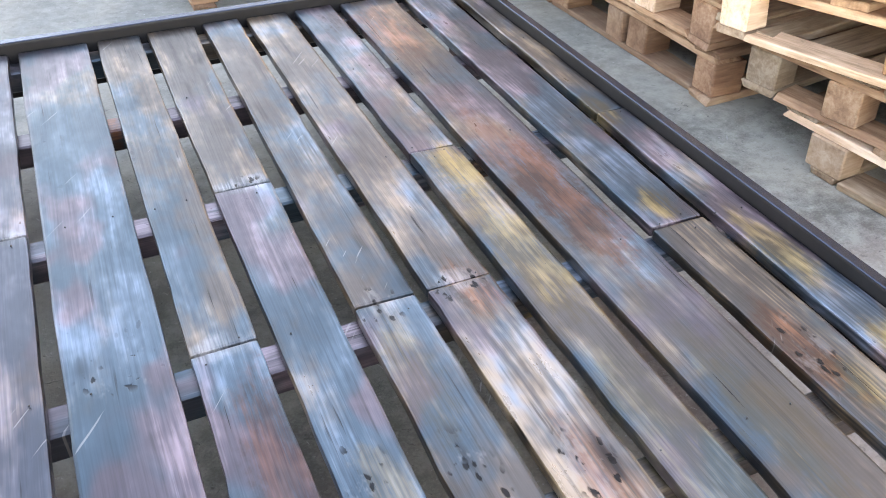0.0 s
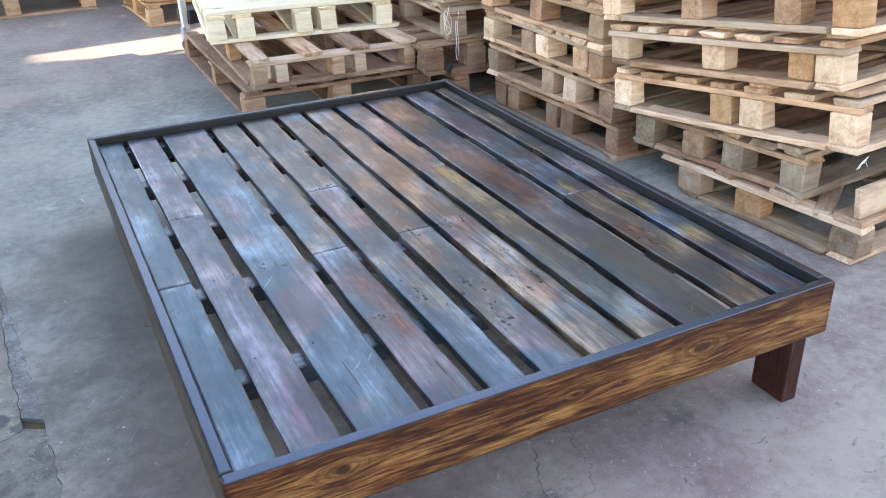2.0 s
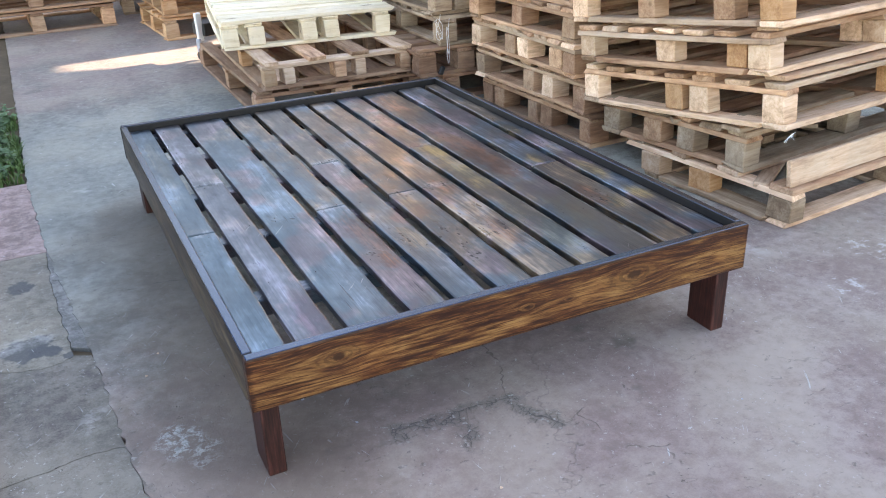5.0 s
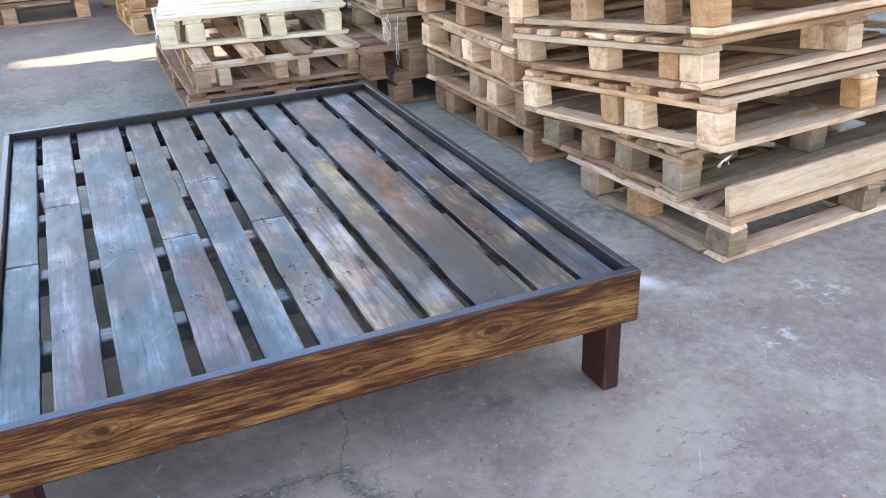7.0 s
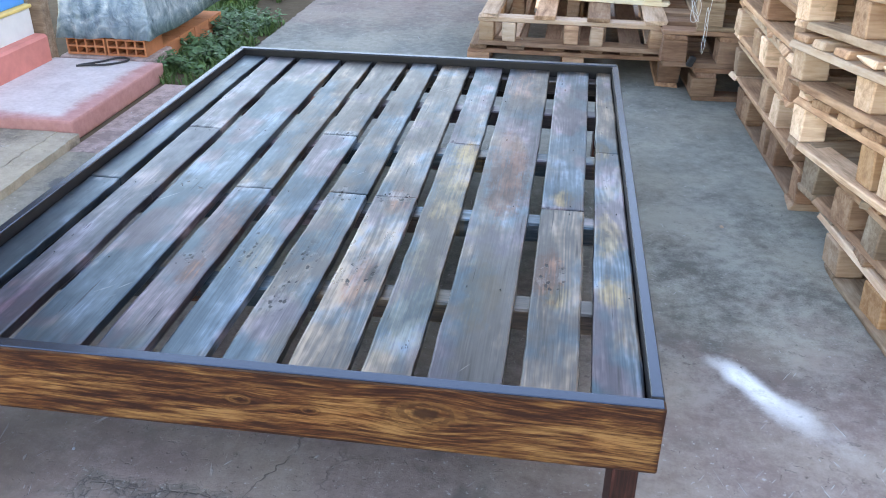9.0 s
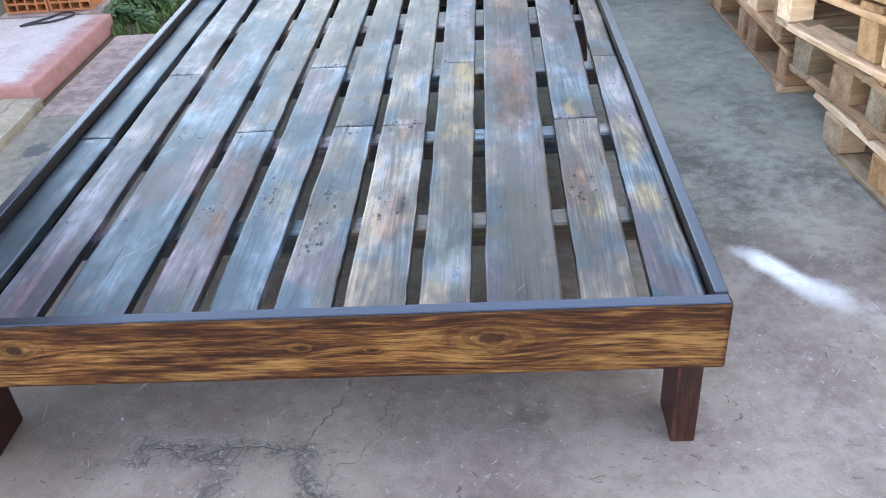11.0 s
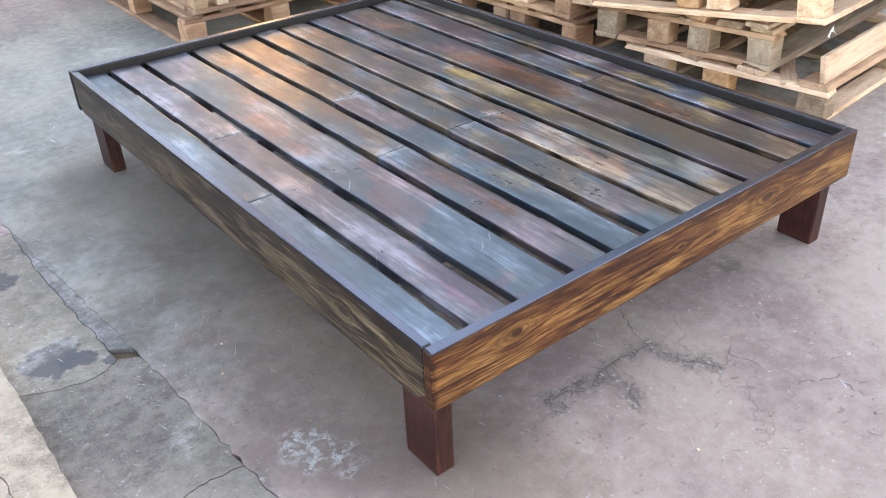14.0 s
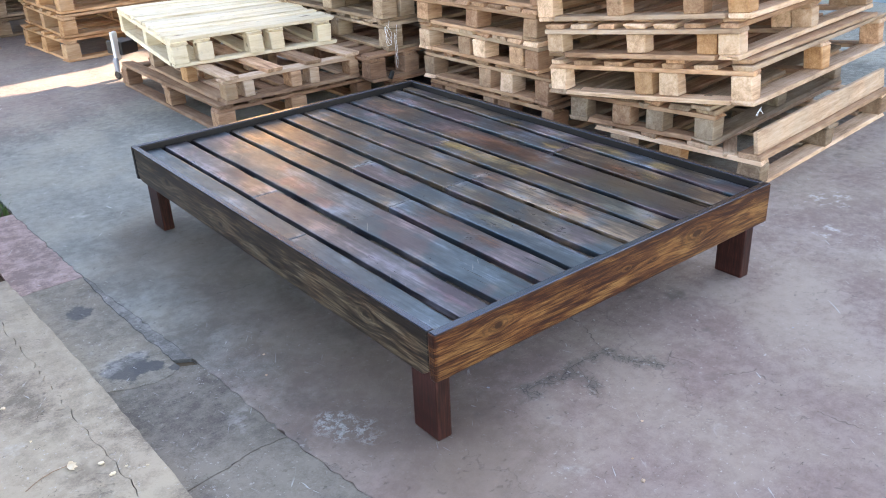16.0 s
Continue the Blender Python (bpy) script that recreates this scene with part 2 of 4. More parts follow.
    k.b.inputs["IOR"].default_value, k.b.inputs["Coat IOR"].default_value = 1.95, 1.5
    return k.done(col, rough, h, 0.32, 0.0016, 0.8, 0.24)


def flamed_board(name, knots, dark, mid, light, gloss, gold=None, figure=0.21, film=0.08):
    """Flamed pine: ochre early wood between scorched dark lines that flow round the knots (x, z, size); charred edges.
    gold: where along the board the paler end begins; figure: how strongly the growth rings stand out; film: weight of the varnish."""
    k = Mat(name, gloss, 0.3)
    x, y, z = k.xyz()
    wob = k.noise(k.vec(x * 1.0, 0.0, z * 2.0), 2.0, 1.0)
    f = z * 1.0 + wob * 0.03 + x * 0.016
    core, halo = None, None
    for kx, kz, size in knots:
        dx, dz = (x - kx) * (0.45 / size), (z - kz) * (1.0 / size)
        d2 = dx * dx + dz * dz
        f = f - (z - kz) * (d2 * -0.35).op("EXPONENT") * 0.75
        d = d2.op("SQRT") + (k.noise(k.co, 70.0, 3.0) - 0.5) * 0.6
        m = (d.step(0.60, 0.25)).max((d * 11.0).op("SINE").step(0.1, 0.8) * d.step(1.7, 1.0) * 0.45)
        n = (d - 0.85).abs().step(0.28, 0.05)
        core = m if core is None else core.max(m)
        halo = n if halo is None else halo.max(n)
    # cathedral figure: contour lines of a long, low swell, frayed by the fibres
    fray = k.noise(k.vec(x * 0.06, 0.0, f), 150.0, 3.0, 0.65)
    flow = k.noise(k.vec(x * 0.055, 2.7, f), 17.0, 2.0, 0.5) + (fray - 0.5) * 0.08
    rings = ((flow * 60.0).op("SINE") * 0.5 + 0.5).pow(0.55)
    band = k.noise(k.vec(x * 0.075, 0.0, f), 88.0, 3.0, 0.65)
    fine = k.noise(k.vec(x * 0.055, y, f), 230.0, 3.0, 0.75)
    blot = k.noise(k.vec(x * 0.35, 0.0, f), 15.0, 4.0, 0.65)
    tongue = k.noise(k.vec(x * 0.13, 5.0, f), 26.0, 3.0, 0.6)
    v = (rings - 0.62) * figure + (band - 0.5) * 0.80 + (fine - 0.5) * 1.10 + (blot - 0.5) * 0.50 + (tongue - 0.5) * 0.75 - 0.01
    # more scorched along the upper edge
    v = v - (z + (blot - 0.5) * 0.06).step(0.005, 0.05) * 0.11
    if gold is not None:
        v = v + (x + (blot - 0.5) * 0.5).step(gold, gold + 0.12) * 0.10 + (x + (blot - 0.5) * 0.4).step(-0.50, -0.64) * 0.05
    char = ((z.abs() + (blot - 0.5) * 0.03).step(0.061, 0.069)).max((x.abs() + (blot - 0.5) * 0.05).step(0.708, 0.722) if knots and gold is not None else 0.0)
    v = (v * 1.55 + 0.47 - char * 0.30).sat()
    col = k.ramp(v, [(0.16, dark), (0.40, mid), (0.62, light), (0.86, tuple(min(1.0, c * w) for c, w in zip(light, (1.65, 1.85, 2.1))))])
    red = k.noise(k.vec(x * 0.5, 3.0, z), 6.0, 3.0).step(0.50, 0.62) * 0.35
    col = k.mix(red, col, k.mix(1.0, col, (0.95, 0.68, 0.58), "MULTIPLY"))
    if core is not None:
        col = k.mix(halo * 0.50, col, light)
        col = k.mix(core * 0.9, col, tuple(c * 0.8 for c in dark))
    return k.done(col, (fine * 0.25 + blot * 0.2 + gloss - 0.2).sat(), band * 0.5 + rings * 0.35 + fine * 0.4, 0.4, 0.0012, film, 0.3)


GOLD, BROWNISH, RUST, OLIVE, PALE, PLUM = (0.30, 0.205, 0.08), (0.13, 0.050, 0.026), (0.28, 0.11, 0.055), (0.20, 0.175, 0.10), (0.34, 0.36, 0.38), (0.20, 0.11, 0.16)
# stains on the slats and painted glints at the joints: x, y, half width, half length, strength
GOLD_STAINS = [(0.985, 1.10, 0.045, 0.10, 0.95), (0.975, 0.82, 0.05, 0.20, 0.75), (1.10, 0.36, 0.05, 0.16, 0.55), (1.26, 0.85, 0.03, 0.055, 0.85), (1.25, 0.38, 0.03, 0.06, 0.7), (1.36, 1.19, 0.035, 0.07, 0.8), (1.365, 0.66, 0.035, 0.12, 0.75), (1.365, 0.40, 0.03, 0.07, 0.8), (0.60, 0.45, 0.035, 0.1, 0.45), (0.70, 0.62, 0.04, 0.14, 0.4)]
OLIVE_STAINS = [(0.965, 0.33, 0.06, 0.26, 0.5), (0.07, 1.5, 0.03, 0.3, 0.45)]
BROWN_STAINS = [(1.12, 1.02, 0.055, 0.12, 0.9), (1.11, 0.90, 0.06, 0.20, 0.95), (1.10, 1.08, 0.065, 0.26, 0.8), (0.49, 0.55, 0.04, 0.2, 0.7)]
RUST_STAINS = [(1.10, 1.75, 0.06, 0.2, 0.6), (1.235, 0.46, 0.035, 0.11, 0.85), (0.86, 0.77, 0.04, 0.08, 0.7), (0.85, 0.36, 0.035, 0.12, 0.5), (0.485, 0.35, 0.025, 0.06, 0.95), (0.41, 1.62, 0.014, 0.12, 0.95)]
PLUM_STAINS = [(0.20, 0.16, 0.04, 0.12, 0.6)]
# bright reflections at the butt joints, painted as pale patches
JOINT_GLINTS = [(0.07, 0.80, 0.04, 0.035, 0.6), (0.18, 1.20, 0.05, 0.03, 0.6), (0.47, 0.79, 0.05, 0.03, 0.55), (0.60, 1.20, 0.05, 0.03, 0.75), (0.72, 0.79, 0.05, 0.03, 0.5), (0.84, 0.79, 0.05, 0.03, 0.5)]
CHIPPED = [(0.70, 0.36, 0.05, 0.16), (0.70, 0.78, 0.05, 0.05), (0.585, 0.47, 0.035, 0.10), (0.84, 0.40, 0.04, 0.07), (0.84, 0.78, 0.05, 0.05), (1.24, 0.45, 0.035, 0.08), (0.60, 1.19, 0.05, 0.04), (0.33, 0.80, 0.06, 0.05), (0.47, 0.42, 0.03, 0.05)]
STAINS_GLINTS = [(x, y, hw, hl, c, f) for c, spots in ((GOLD, GOLD_STAINS), (OLIVE, OLIVE_STAINS), (BROWNISH, BROWN_STAINS), (RUST, RUST_STAINS), (PLUM, PLUM_STAINS), (PALE, JOINT_GLINTS)) for x, y, hw, hl, f in spots]
SLAT = slat_wood("varnished_slat_wood", STAINS_GLINTS, CHIPPED)
FRONT = flamed_board("flamed_front_board", [(-0.51, 0.016, 0.019), (-0.006, 0.004, 0.010), (0.325, 0.012, 0.027), (0.12, -0.006, 0.007)], (0.026, 0.0068, 0.0032), (0.080, 0.0260, 0.0086), (0.158, 0.070, 0.0222), 0.42, 0.56, 0.15)
SIDE = flamed_board("flamed_side_board", [(-0.7, 0.0, 0.02), (0.2, -0.02, 0.02), (0.66, 0.01, 0.018)], (0.012, 0.0082, 0.0064), (0.039, 0.0268, 0.0182), (0.105, 0.075, 0.045), 0.42, None, 0.07)


def simple(name, col, rough, spec=0.5, scale=30.0, amount=0.25, bump=0.2, dist=0.001, coat=0.0):
    k = Mat(name, rough, spec)
    n1, n2 = k.noise(k.co, scale, 5.0, 0.6), k.noise(k.co, scale * 0.15, 3.0)
    c = k.ramp((n1 * 0.5 + n2 * 0.6 - 0.05).sat(), [(0.25, tuple(v * (1 - amount) for v in col)), (0.75, tuple(min(1.0, v * (1 + amount)) for v in col))])
    return k.done(c, None, n1, bump, dist, coat)


LEG = flamed_board("mahogany_leg", [], (0.014, 0.0044, 0.0036), (0.030, 0.0088, 0.0068), (0.045, 0.0135, 0.0100), 0.5, None, 0.05)
TOP_EDGE = simple("rail_top_stain", (0.005, 0.005, 0.008), 0.26, 0.36, 60.0, 0.5, 0.3, 0.001, 0.08)
TOP_EDGE.node_tree.nodes["Principled BSDF"].inputs["IOR"].default_value = 1.95
TOP_EDGE.node_tree.nodes["Principled BSDF"].inputs["Specular IOR Level"].default_value = 0.5
# bluish sky reflection put into the specular tint of the rail tops
TOP_EDGE.node_tree.nodes["Principled BSDF"].inputs["Specular Tint"].default_value = (0.55, 0.72, 1.0, 1.0)
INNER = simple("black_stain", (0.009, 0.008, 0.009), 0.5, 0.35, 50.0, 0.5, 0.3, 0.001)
STRAP = simple("white_strap_plastic", (0.75, 0.75, 0.75), 0.4, 0.5, 40, 0.05)
BLACK = simple("black_rubber", (0.02, 0.02, 0.022), 0.5, 0.5, 40, 0.2)
GREY_METAL = simple("grey_steel", (0.30, 0.33, 0.38), 0.45, 0.5, 40, 0.2)
BLUE = simple("blue_paint", (0.05, 0.30, 0.75), 0.5, 0.5, 6, 0.12, 0.1)
YELLOW = simple("yellow_trim_paint", (0.70, 0.52, 0.18), 0.55, 0.4, 20, 0.15)
WHITEWASH = simple("whitewashed_plaster", (0.62, 0.63, 0.62), 0.85, 0.2, 14, 0.12, 0.4, 0.003)
RED_PAINT = simple("faded_red_floor_paint", (0.56, 0.20, 0.17), 0.7, 0.3, 18, 0.22, 0.3, 0.002)
BLUE_GREY = simple("blue_grey_wall_paint", (0.22, 0.32, 0.40), 0.8, 0.3, 8, 0.15, 0.3, 0.003)
TERRACOTTA = simple("terracotta_brick", (0.50, 0.19, 0.09), 0.85, 0.2, 40, 0.22, 0.4, 0.002)
OLD_PLASTER = simple("old_grey_plaster", (0.24, 0.22, 0.20), 0.85, 0.2, 3, 0.25, 0.3, 0.003)
CREAM = simple("cream_plaster", (0.60, 0.38, 0.19), 0.85, 0.2, 8, 0.12, 0.3, 0.003)
DARK_UNSEEN = simple("dark_unseen_wall", (0.16, 0.15, 0.15), 0.85, 0.2, 8, 0.2, 0.3, 0.003)
DARK_HOLE = simple("cavity_shade", (0.05, 0.025, 0.018), 0.9, 0.1)


def plastic_sheet():
    k = Mat("clear_plastic_sheet", 0.22, 0.5)
    n = k.noise(k.co, 9.0, 4.0, 0.6, 1.0)
    c = k.ramp(n, [(0.3, (0.10, 0.165, 0.20)), (0.55, (0.25, 0.34, 0.39)), (0.75, (0.56, 0.64, 0.67))])
    return k.done(c, None, k.noise(k.co, 14.0, 3.0, 0.6, 1.5), 0.7, 0.02, 0.5, 0.1)


PLASTIC = plastic_sheet()
GRASS_MAT = simple("grass_blade", (0.085, 0.155, 0.050), 0.6, 0.3, 9.0, 0.5, 0.0)
WEED_MAT = simple("weed_leaf", (0.065, 0.135, 0.055), 0.55, 0.35, 12.0, 0.5, 0.0)
SHRUB_MAT = simple("shrub_leaf", (0.17, 0.24, 0.03), 0.5, 0.35, 12.0, 0.45, 0.0)
EARTH = simple("damp_earth", (0.10, 0.075, 0.05), 0.95, 0.1, 14.0, 0.35, 0.8, 0.01)


def concrete(name, base, pink=0.0, marks=False, warm=0.0, blots=()):
    """Worn yard concrete: mottled cement, scuffs, grit, hairline cracks; faded red wash where pink. marks: the yard's
    own stains, crack and painted light.
    """
    k = Mat(name, 0.8, 0.35)
    x, y, z = k.xyz()
    p = k.vec(x, y, z)
    big, mid = k.noise(p, 1.1, 4.0, 0.6), k.noise(p, 4.5, 5.0, 0.65, 0.5)
    small, grit = k.noise(p, 24.0, 6.0, 0.7), k.noise(p, 170.0, 3.0, 0.7)
    v = ((big * 0.38 + mid * 0.46 + small * 0.52 + grit * 0.26 - 0.81) * 2.6 + 0.5).sat()
    col = k.ramp(v, [(0.28, tuple(c * 0.62 for c in base)), (0.5, base), (0.72, tuple(min(1, c * 1.38) for c in base))])
    h = small * 0.5 + grit * 0.35 + mid * 0.6
    if marks:
        # paler towards the right: extra sky light painted into the floor colour
        open_sky_lift = (x + (big - 0.5) * 2.4 + (mid - 0.5) * 1.2).step(0.9, 2.3)
        col = k.gain(col, open_sky_lift * 0.62 + 0.94)
        # cement tinted cooler and paler behind and beside the bed, in place of sky reflection
        cool = (y + (mid - 0.5) * 1.6 - x * 0.15).step(0.5, 1.7) * (y + (mid - 0.5) * 1.2).step(4.2, 2.8)
        col = k.mix(cool * 0.65, col, k.gain(k.mix(0.0, (0.246, 0.264, 0.244), (0.0, 0.0, 0.0)), small * 0.9 + mid * 0.6 + 0.25))
    if pink:
        zone = (k.noise(p, 1.7, 4.0, 0.6) * 0.75 + k.noise(p, 11.0, 4.0, 0.7) * 0.35) - 0.52
        if marks:
            zone = zone + (y * -0.42 + x * 0.02 + 0.24).min(0.34).max(-0.5)
            zone = zone + (y * 1.0 - 2.9).step(0.0, 1.5) * 0.55
        far = y.step(2.9, 4.4) * 0.4 if marks else None
        wash = zone.step(-0.20, 0.20) * pink
        col = k.mix(wash, col, k.gain(k.mix(0.62, col, (0.275, 0.182, 0.168)), small * 0.5 + 0.75))
    if marks:
        # far floor painted browner and duller for the sunlit reflection it picks up
        col = k.mix(far, col, k.gain(k.mix(0.7, col, (0.19, 0.14, 0.115)), small * 0.5 + 0.68))
    if warm:
        col = k.mix(k.noise(p, 2.3, 3.0).step(0.42, 0.62) * warm, col, (0.42, 0.37, 0.28))
    for qx, qy, ra in blots:
        dd = ((x - qx) * (x - qx) + (y - qy) * (y - qy)).op("SQRT") / ra + (k.noise(p, 12.0, 5.0, 0.7) - 0.5) * 2.2
        col = k.mix(dd.step(1.05, 0.75) * 0.85, col, (0.070, 0.076, 0.080))
    # pale lime bloom and dark damp blots
    bloom = k.noise(k.vec(x + 3.1, y, z), 3.2, 6.0, 0.72).step(0.60, 0.72)
    col = k.mix(bloom * 0.35, col, (0.52, 0.52, 0.50))
    blot = k.noise(k.vec(x, y + 7.7, z), 2.6, 5.0, 0.7).step(0.60, 0.70)
    col = k.mix(blot * 0.45, col, tuple(c * 0.38 for c in base))
    scuff = k.noise(k.vec(x * 1.0 + y * 3.0, y * 0.8 - x, z), 16.0, 4.0, 0.7).step(0.66, 0.74)
    col = k.mix(scuff * 0.35, col, (0.55, 0.55, 0.54))
    # pale specks, short scratches and dark nicks
    mask = k.noise(k.vec(x - 2.0, y, z), 2.4, 4.0, 0.65)
    speck = k.noise(k.vec(x, y, z + 2.0), 62.0, 4.0, 0.7).step(0.60, 0.68) * mask.step(0.40, 0.62)
    col = k.mix(speck * 0.62, col, (0.50, 0.50, 0.49))
    ta = k.noise(k.vec(x * 0.9 + y * 0.25, (y - x * 0.3) * 0.12, z), 95.0, 2.0, 0.5, 0.5).step(0.70, 0.74)
    tb = k.noise(k.vec((x + y * 0.8) * 0.1, (y * 0.7 - x), z + 5.0), 80.0, 2.0, 0.5, 0.5).step(0.70, 0.74)
    scratch = ta.max(tb) * k.noise(k.vec(x, y - 4.0, z), 3.4, 3.0).step(0.46, 0.60)
    col = k.mix(scratch * 0.6, col, (0.50, 0.52, 0.52))
    nick = k.noise(k.vec(x * 0.8 + y * 0.3, y * 1.3, z - 3.0), 40.0, 3.0, 0.65, 0.5).step(0.635, 0.68) * (1.0 - mask).step(0.36, 0.56)
    col = k.mix(nick * 0.35, col, tuple(c * 0.4 for c in base))
    # hairline cracks
    wx = k.noise(p, 5.0, 4.0, 0.7)
    wy = k.noise(k.vec(y, x, z + 4.0), 5.0, 4.0, 0.7)
    cell = k.cells(k.vec(x + wx * 0.35, y + wy * 0.35, z), 0.85, "DISTANCE_TO_EDGE")
    hair = cell.step(0.0028, 0.0006) * k.noise(p, 1.9, 2.0).step(0.52, 0.60) * 0.25
    pits = k.noise(k.vec(x + (wx - 0.5) * 0.2, y * 0.7 + (wy - 0.5) * 0.2, z), 75.0, 2.0, 0.6, 1.2).step(0.675, 0.73) * k.noise(p, 5.5, 3.0).step(0.44, 0.58)
    crack = hair.max(pits * 0.7)
    if marks:
        jx, jy = x + (wx - 0.5) * 0.09 + (k.noise(p, 34.0, 3.0) - 0.5) * 0.016, y + (wy - 0.5) * 0.09 + (k.noise(k.vec(y, x, z), 34.0, 3.0) - 0.5) * 0.016
        near = None

        def reach(lines):
            """Distance to the nearest of some lines (ax, ay, bx, by)."""
            out = None
            for ax, ay, bx, by in lines:
                ux, uy = bx - ax, by - ay
                s = (((jx - ax) * ux + (jy - ay) * uy) / (ux * ux + uy * uy)).sat()
                ex, ey = jx - ax - s * ux, jy - ay - s * uy
                d = (ex * ex + ey * ey).op("SQRT")
                out = d if out is None else out.min(d)
            return out

        near = reach(((0.75, 0.45, 0.737, 0.19), (0.737, 0.19, 0.67, 0.03), (0.67, 0.03, 0.555, 0.045), (0.555, 0.045, 0.37, 0.033), (0.67, 0.03, 0.735, -0.145), (0.735, -0.145, 0.80, -0.12), (0.555, 0.045, 0.495, -0.10)))
        thin = reach(((-0.33, 1.245, -0.171, 1.218), (-0.171, 1.218, 0.30, 1.17), (0.80, -0.12, 0.90, -0.06), (0.90, -0.06, 1.01, 0.02), (0.684, -0.382, 0.743, -0.466), (0.787, -0.475, 0.858, -0.55), (0.858, -0.55, 0.902, -0.697), (0.80, -0.12, 0.82, -0.28), (0.82, -0.28, 0.925, -0.32), (0.90, -0.335, 0.893, -0.448)))
        crack = crack.max(near.step(0.0026, 0.0008) * k.noise(p, 9.0, 2.0).step(0.38, 0.56) * 0.6)
        crack = crack.max(thin.step(0.0024, 0.0008) * k.noise(p, 13.0, 2.0).step(0.44, 0.58) * 0.55)
        # broken cement round the crack: dark crumbs with pale rims
        crumb = k.cells(k.vec(x + (wx - 0.5) * 0.1, y + (wy - 0.5) * 0.1, z), 46.0, "DISTANCE_TO_EDGE")
        lost = reach(((0.67, 0.03, 0.53, 0.045), (0.53, 0.045, 0.50, -0.085), (0.67, 0.02, 0.73, -0.125), (0.53, 0.04, 0.36, 0.03)))
        rot = (lost + (k.noise(p, 21.0, 4.0, 0.7) - 0.5) * 0.13).step(0.052, 0.006) * (0.35 + small.step(0.42, 0.55) * 0.65)
        col = k.mix(rot * 0.66, col, (0.112, 0.104, 0.094))
        col = k.mix(rot * crumb.step(0.07, 0.01) * 0.55, col, (0.032, 0.030, 0.027))
        col = k.mix(rot * k.noise(p, 60.0, 2.0).step(0.60, 0.68) * 0.7, col, (0.42, 0.42, 0.40))
        h = h - rot * 0.8 + crumb.step(0.02, 0.2) * rot * 0.5
        # frayed cement and old mortar along the seam with the edge strip
        seam = reach(((-0.371, 1.69, -0.346, 0.85), (-0.346, 0.85, -0.268, 0.318), (-0.268, 0.318, -0.164, -1.355))) + (k.noise(p, 20.0, 5.0, 0.75) - 0.5) * 0.13
        frayed = seam.step(0.034, 0.004) * k.noise(k.vec(x, y - 9.0, z), 6.0, 3.0).step(0.42, 0.58)
        col = k.mix(frayed * 0.6, col, (0.105, 0.104, 0.096))
        col = k.mix(frayed * k.noise(p, 52.0, 3.0).step(0.58, 0.68) * 0.6, col, (0.40, 0.40, 0.38))
        h = h - frayed * 0.5
        # brown under-shadow of the bed painted on the floor, with some varnish stain
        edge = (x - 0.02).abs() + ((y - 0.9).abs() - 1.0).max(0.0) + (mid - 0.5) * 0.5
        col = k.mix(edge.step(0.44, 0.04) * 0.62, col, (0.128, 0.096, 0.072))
        # flaked white paint beside the bed leg
        px, py = x + 0.135, y - 0.275
        a = (px * px * 190.0 + py * py * 80.0 + px * py * 120.0).op("SQRT") + (k.noise(p, 10.0, 5.0, 0.75) - 0.5) * 3.4
        flake = a.step(0.95, 0.70) * k.noise(p, 40.0, 5.0, 0.75).step(0.47, 0.58)
        col = k.mix(flake * 0.62, col, (0.47, 0.50, 0.48))
        col = k.mix(flake * crumb.step(0.09, 0.02) * 0.5, col, (0.12, 0.12, 0.11))
        h = h + flake * 0.5
        # white smear with a fading tail and small pale spots beside the pallets
        u = (x - 1.725) * 0.6 + (y - 0.575) * -0.8
        w = (x - 1.725) * 0.8 + (y - 0.575) * 0.6
        tail = u.max(0.0)
        e = (u.min(0.0).pow(2.0) * 56.0 + tail * tail * 12.0 + w * w * 560.0 / (tail * 5.0 + 1.0)).op("SQRT") + (k.noise(p, 8.0, 5.0, 0.72) - 0.5) * 1.5
        smear = e.step(1.15, 0.30) * (1.08 - tail * 2.6).sat().max(0.10)
        col = k.mix(smear * (k.noise(p, 32.0, 4.0, 0.7).step(0.28, 0.60) * 0.35 + 0.65), col, (0.93, 0.95, 0.97))
        for qx, qy, ra in ((2.25, 0.18, 0.10), (1.95, 0.02, 0.07), (2.5, -0.25, 0.08), (2.15, -0.35, 0.05)):
            dd = ((x - qx) * (x - qx) + (y - qy) * (y - qy)).op("SQRT") / ra + (k.noise(p, 28.0, 6.0, 0.8) - 0.5) * 4.0
            col = k.mix(dd.step(1.0, 0.6) * small.step(0.5, 0.6) * 0.5, col, (0.60, 0.61, 0.62))
    col = k.mix(crack * 0.85, col, (0.045, 0.04, 0.036))
    return k.done(col, (mid * 0.3 + 0.55).sat(), h - crack * 1.2 - nick * 0.9 + scratch * 0.4, 0.75, 0.004)


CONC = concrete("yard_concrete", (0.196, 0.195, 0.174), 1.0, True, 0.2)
CONC_STRIP = concrete("edge_concrete", (0.162, 0.153, 0.128), 0.15, False, 0.3, [(-0.47, 0.95, 0.085), (-0.43, 0.92, 0.05), (-0.47, 1.42, 0.05), (-0.352, 0.857, 0.022)])
CONC_STEP = concrete("beige_concrete", (0.275, 0.235, 0.180), 0.1, False, 0.5)
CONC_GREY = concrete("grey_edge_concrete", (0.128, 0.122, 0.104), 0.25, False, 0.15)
CONC_RED = concrete("red_washed_concrete", (0.325, 0.240, 0.222), 0.35)


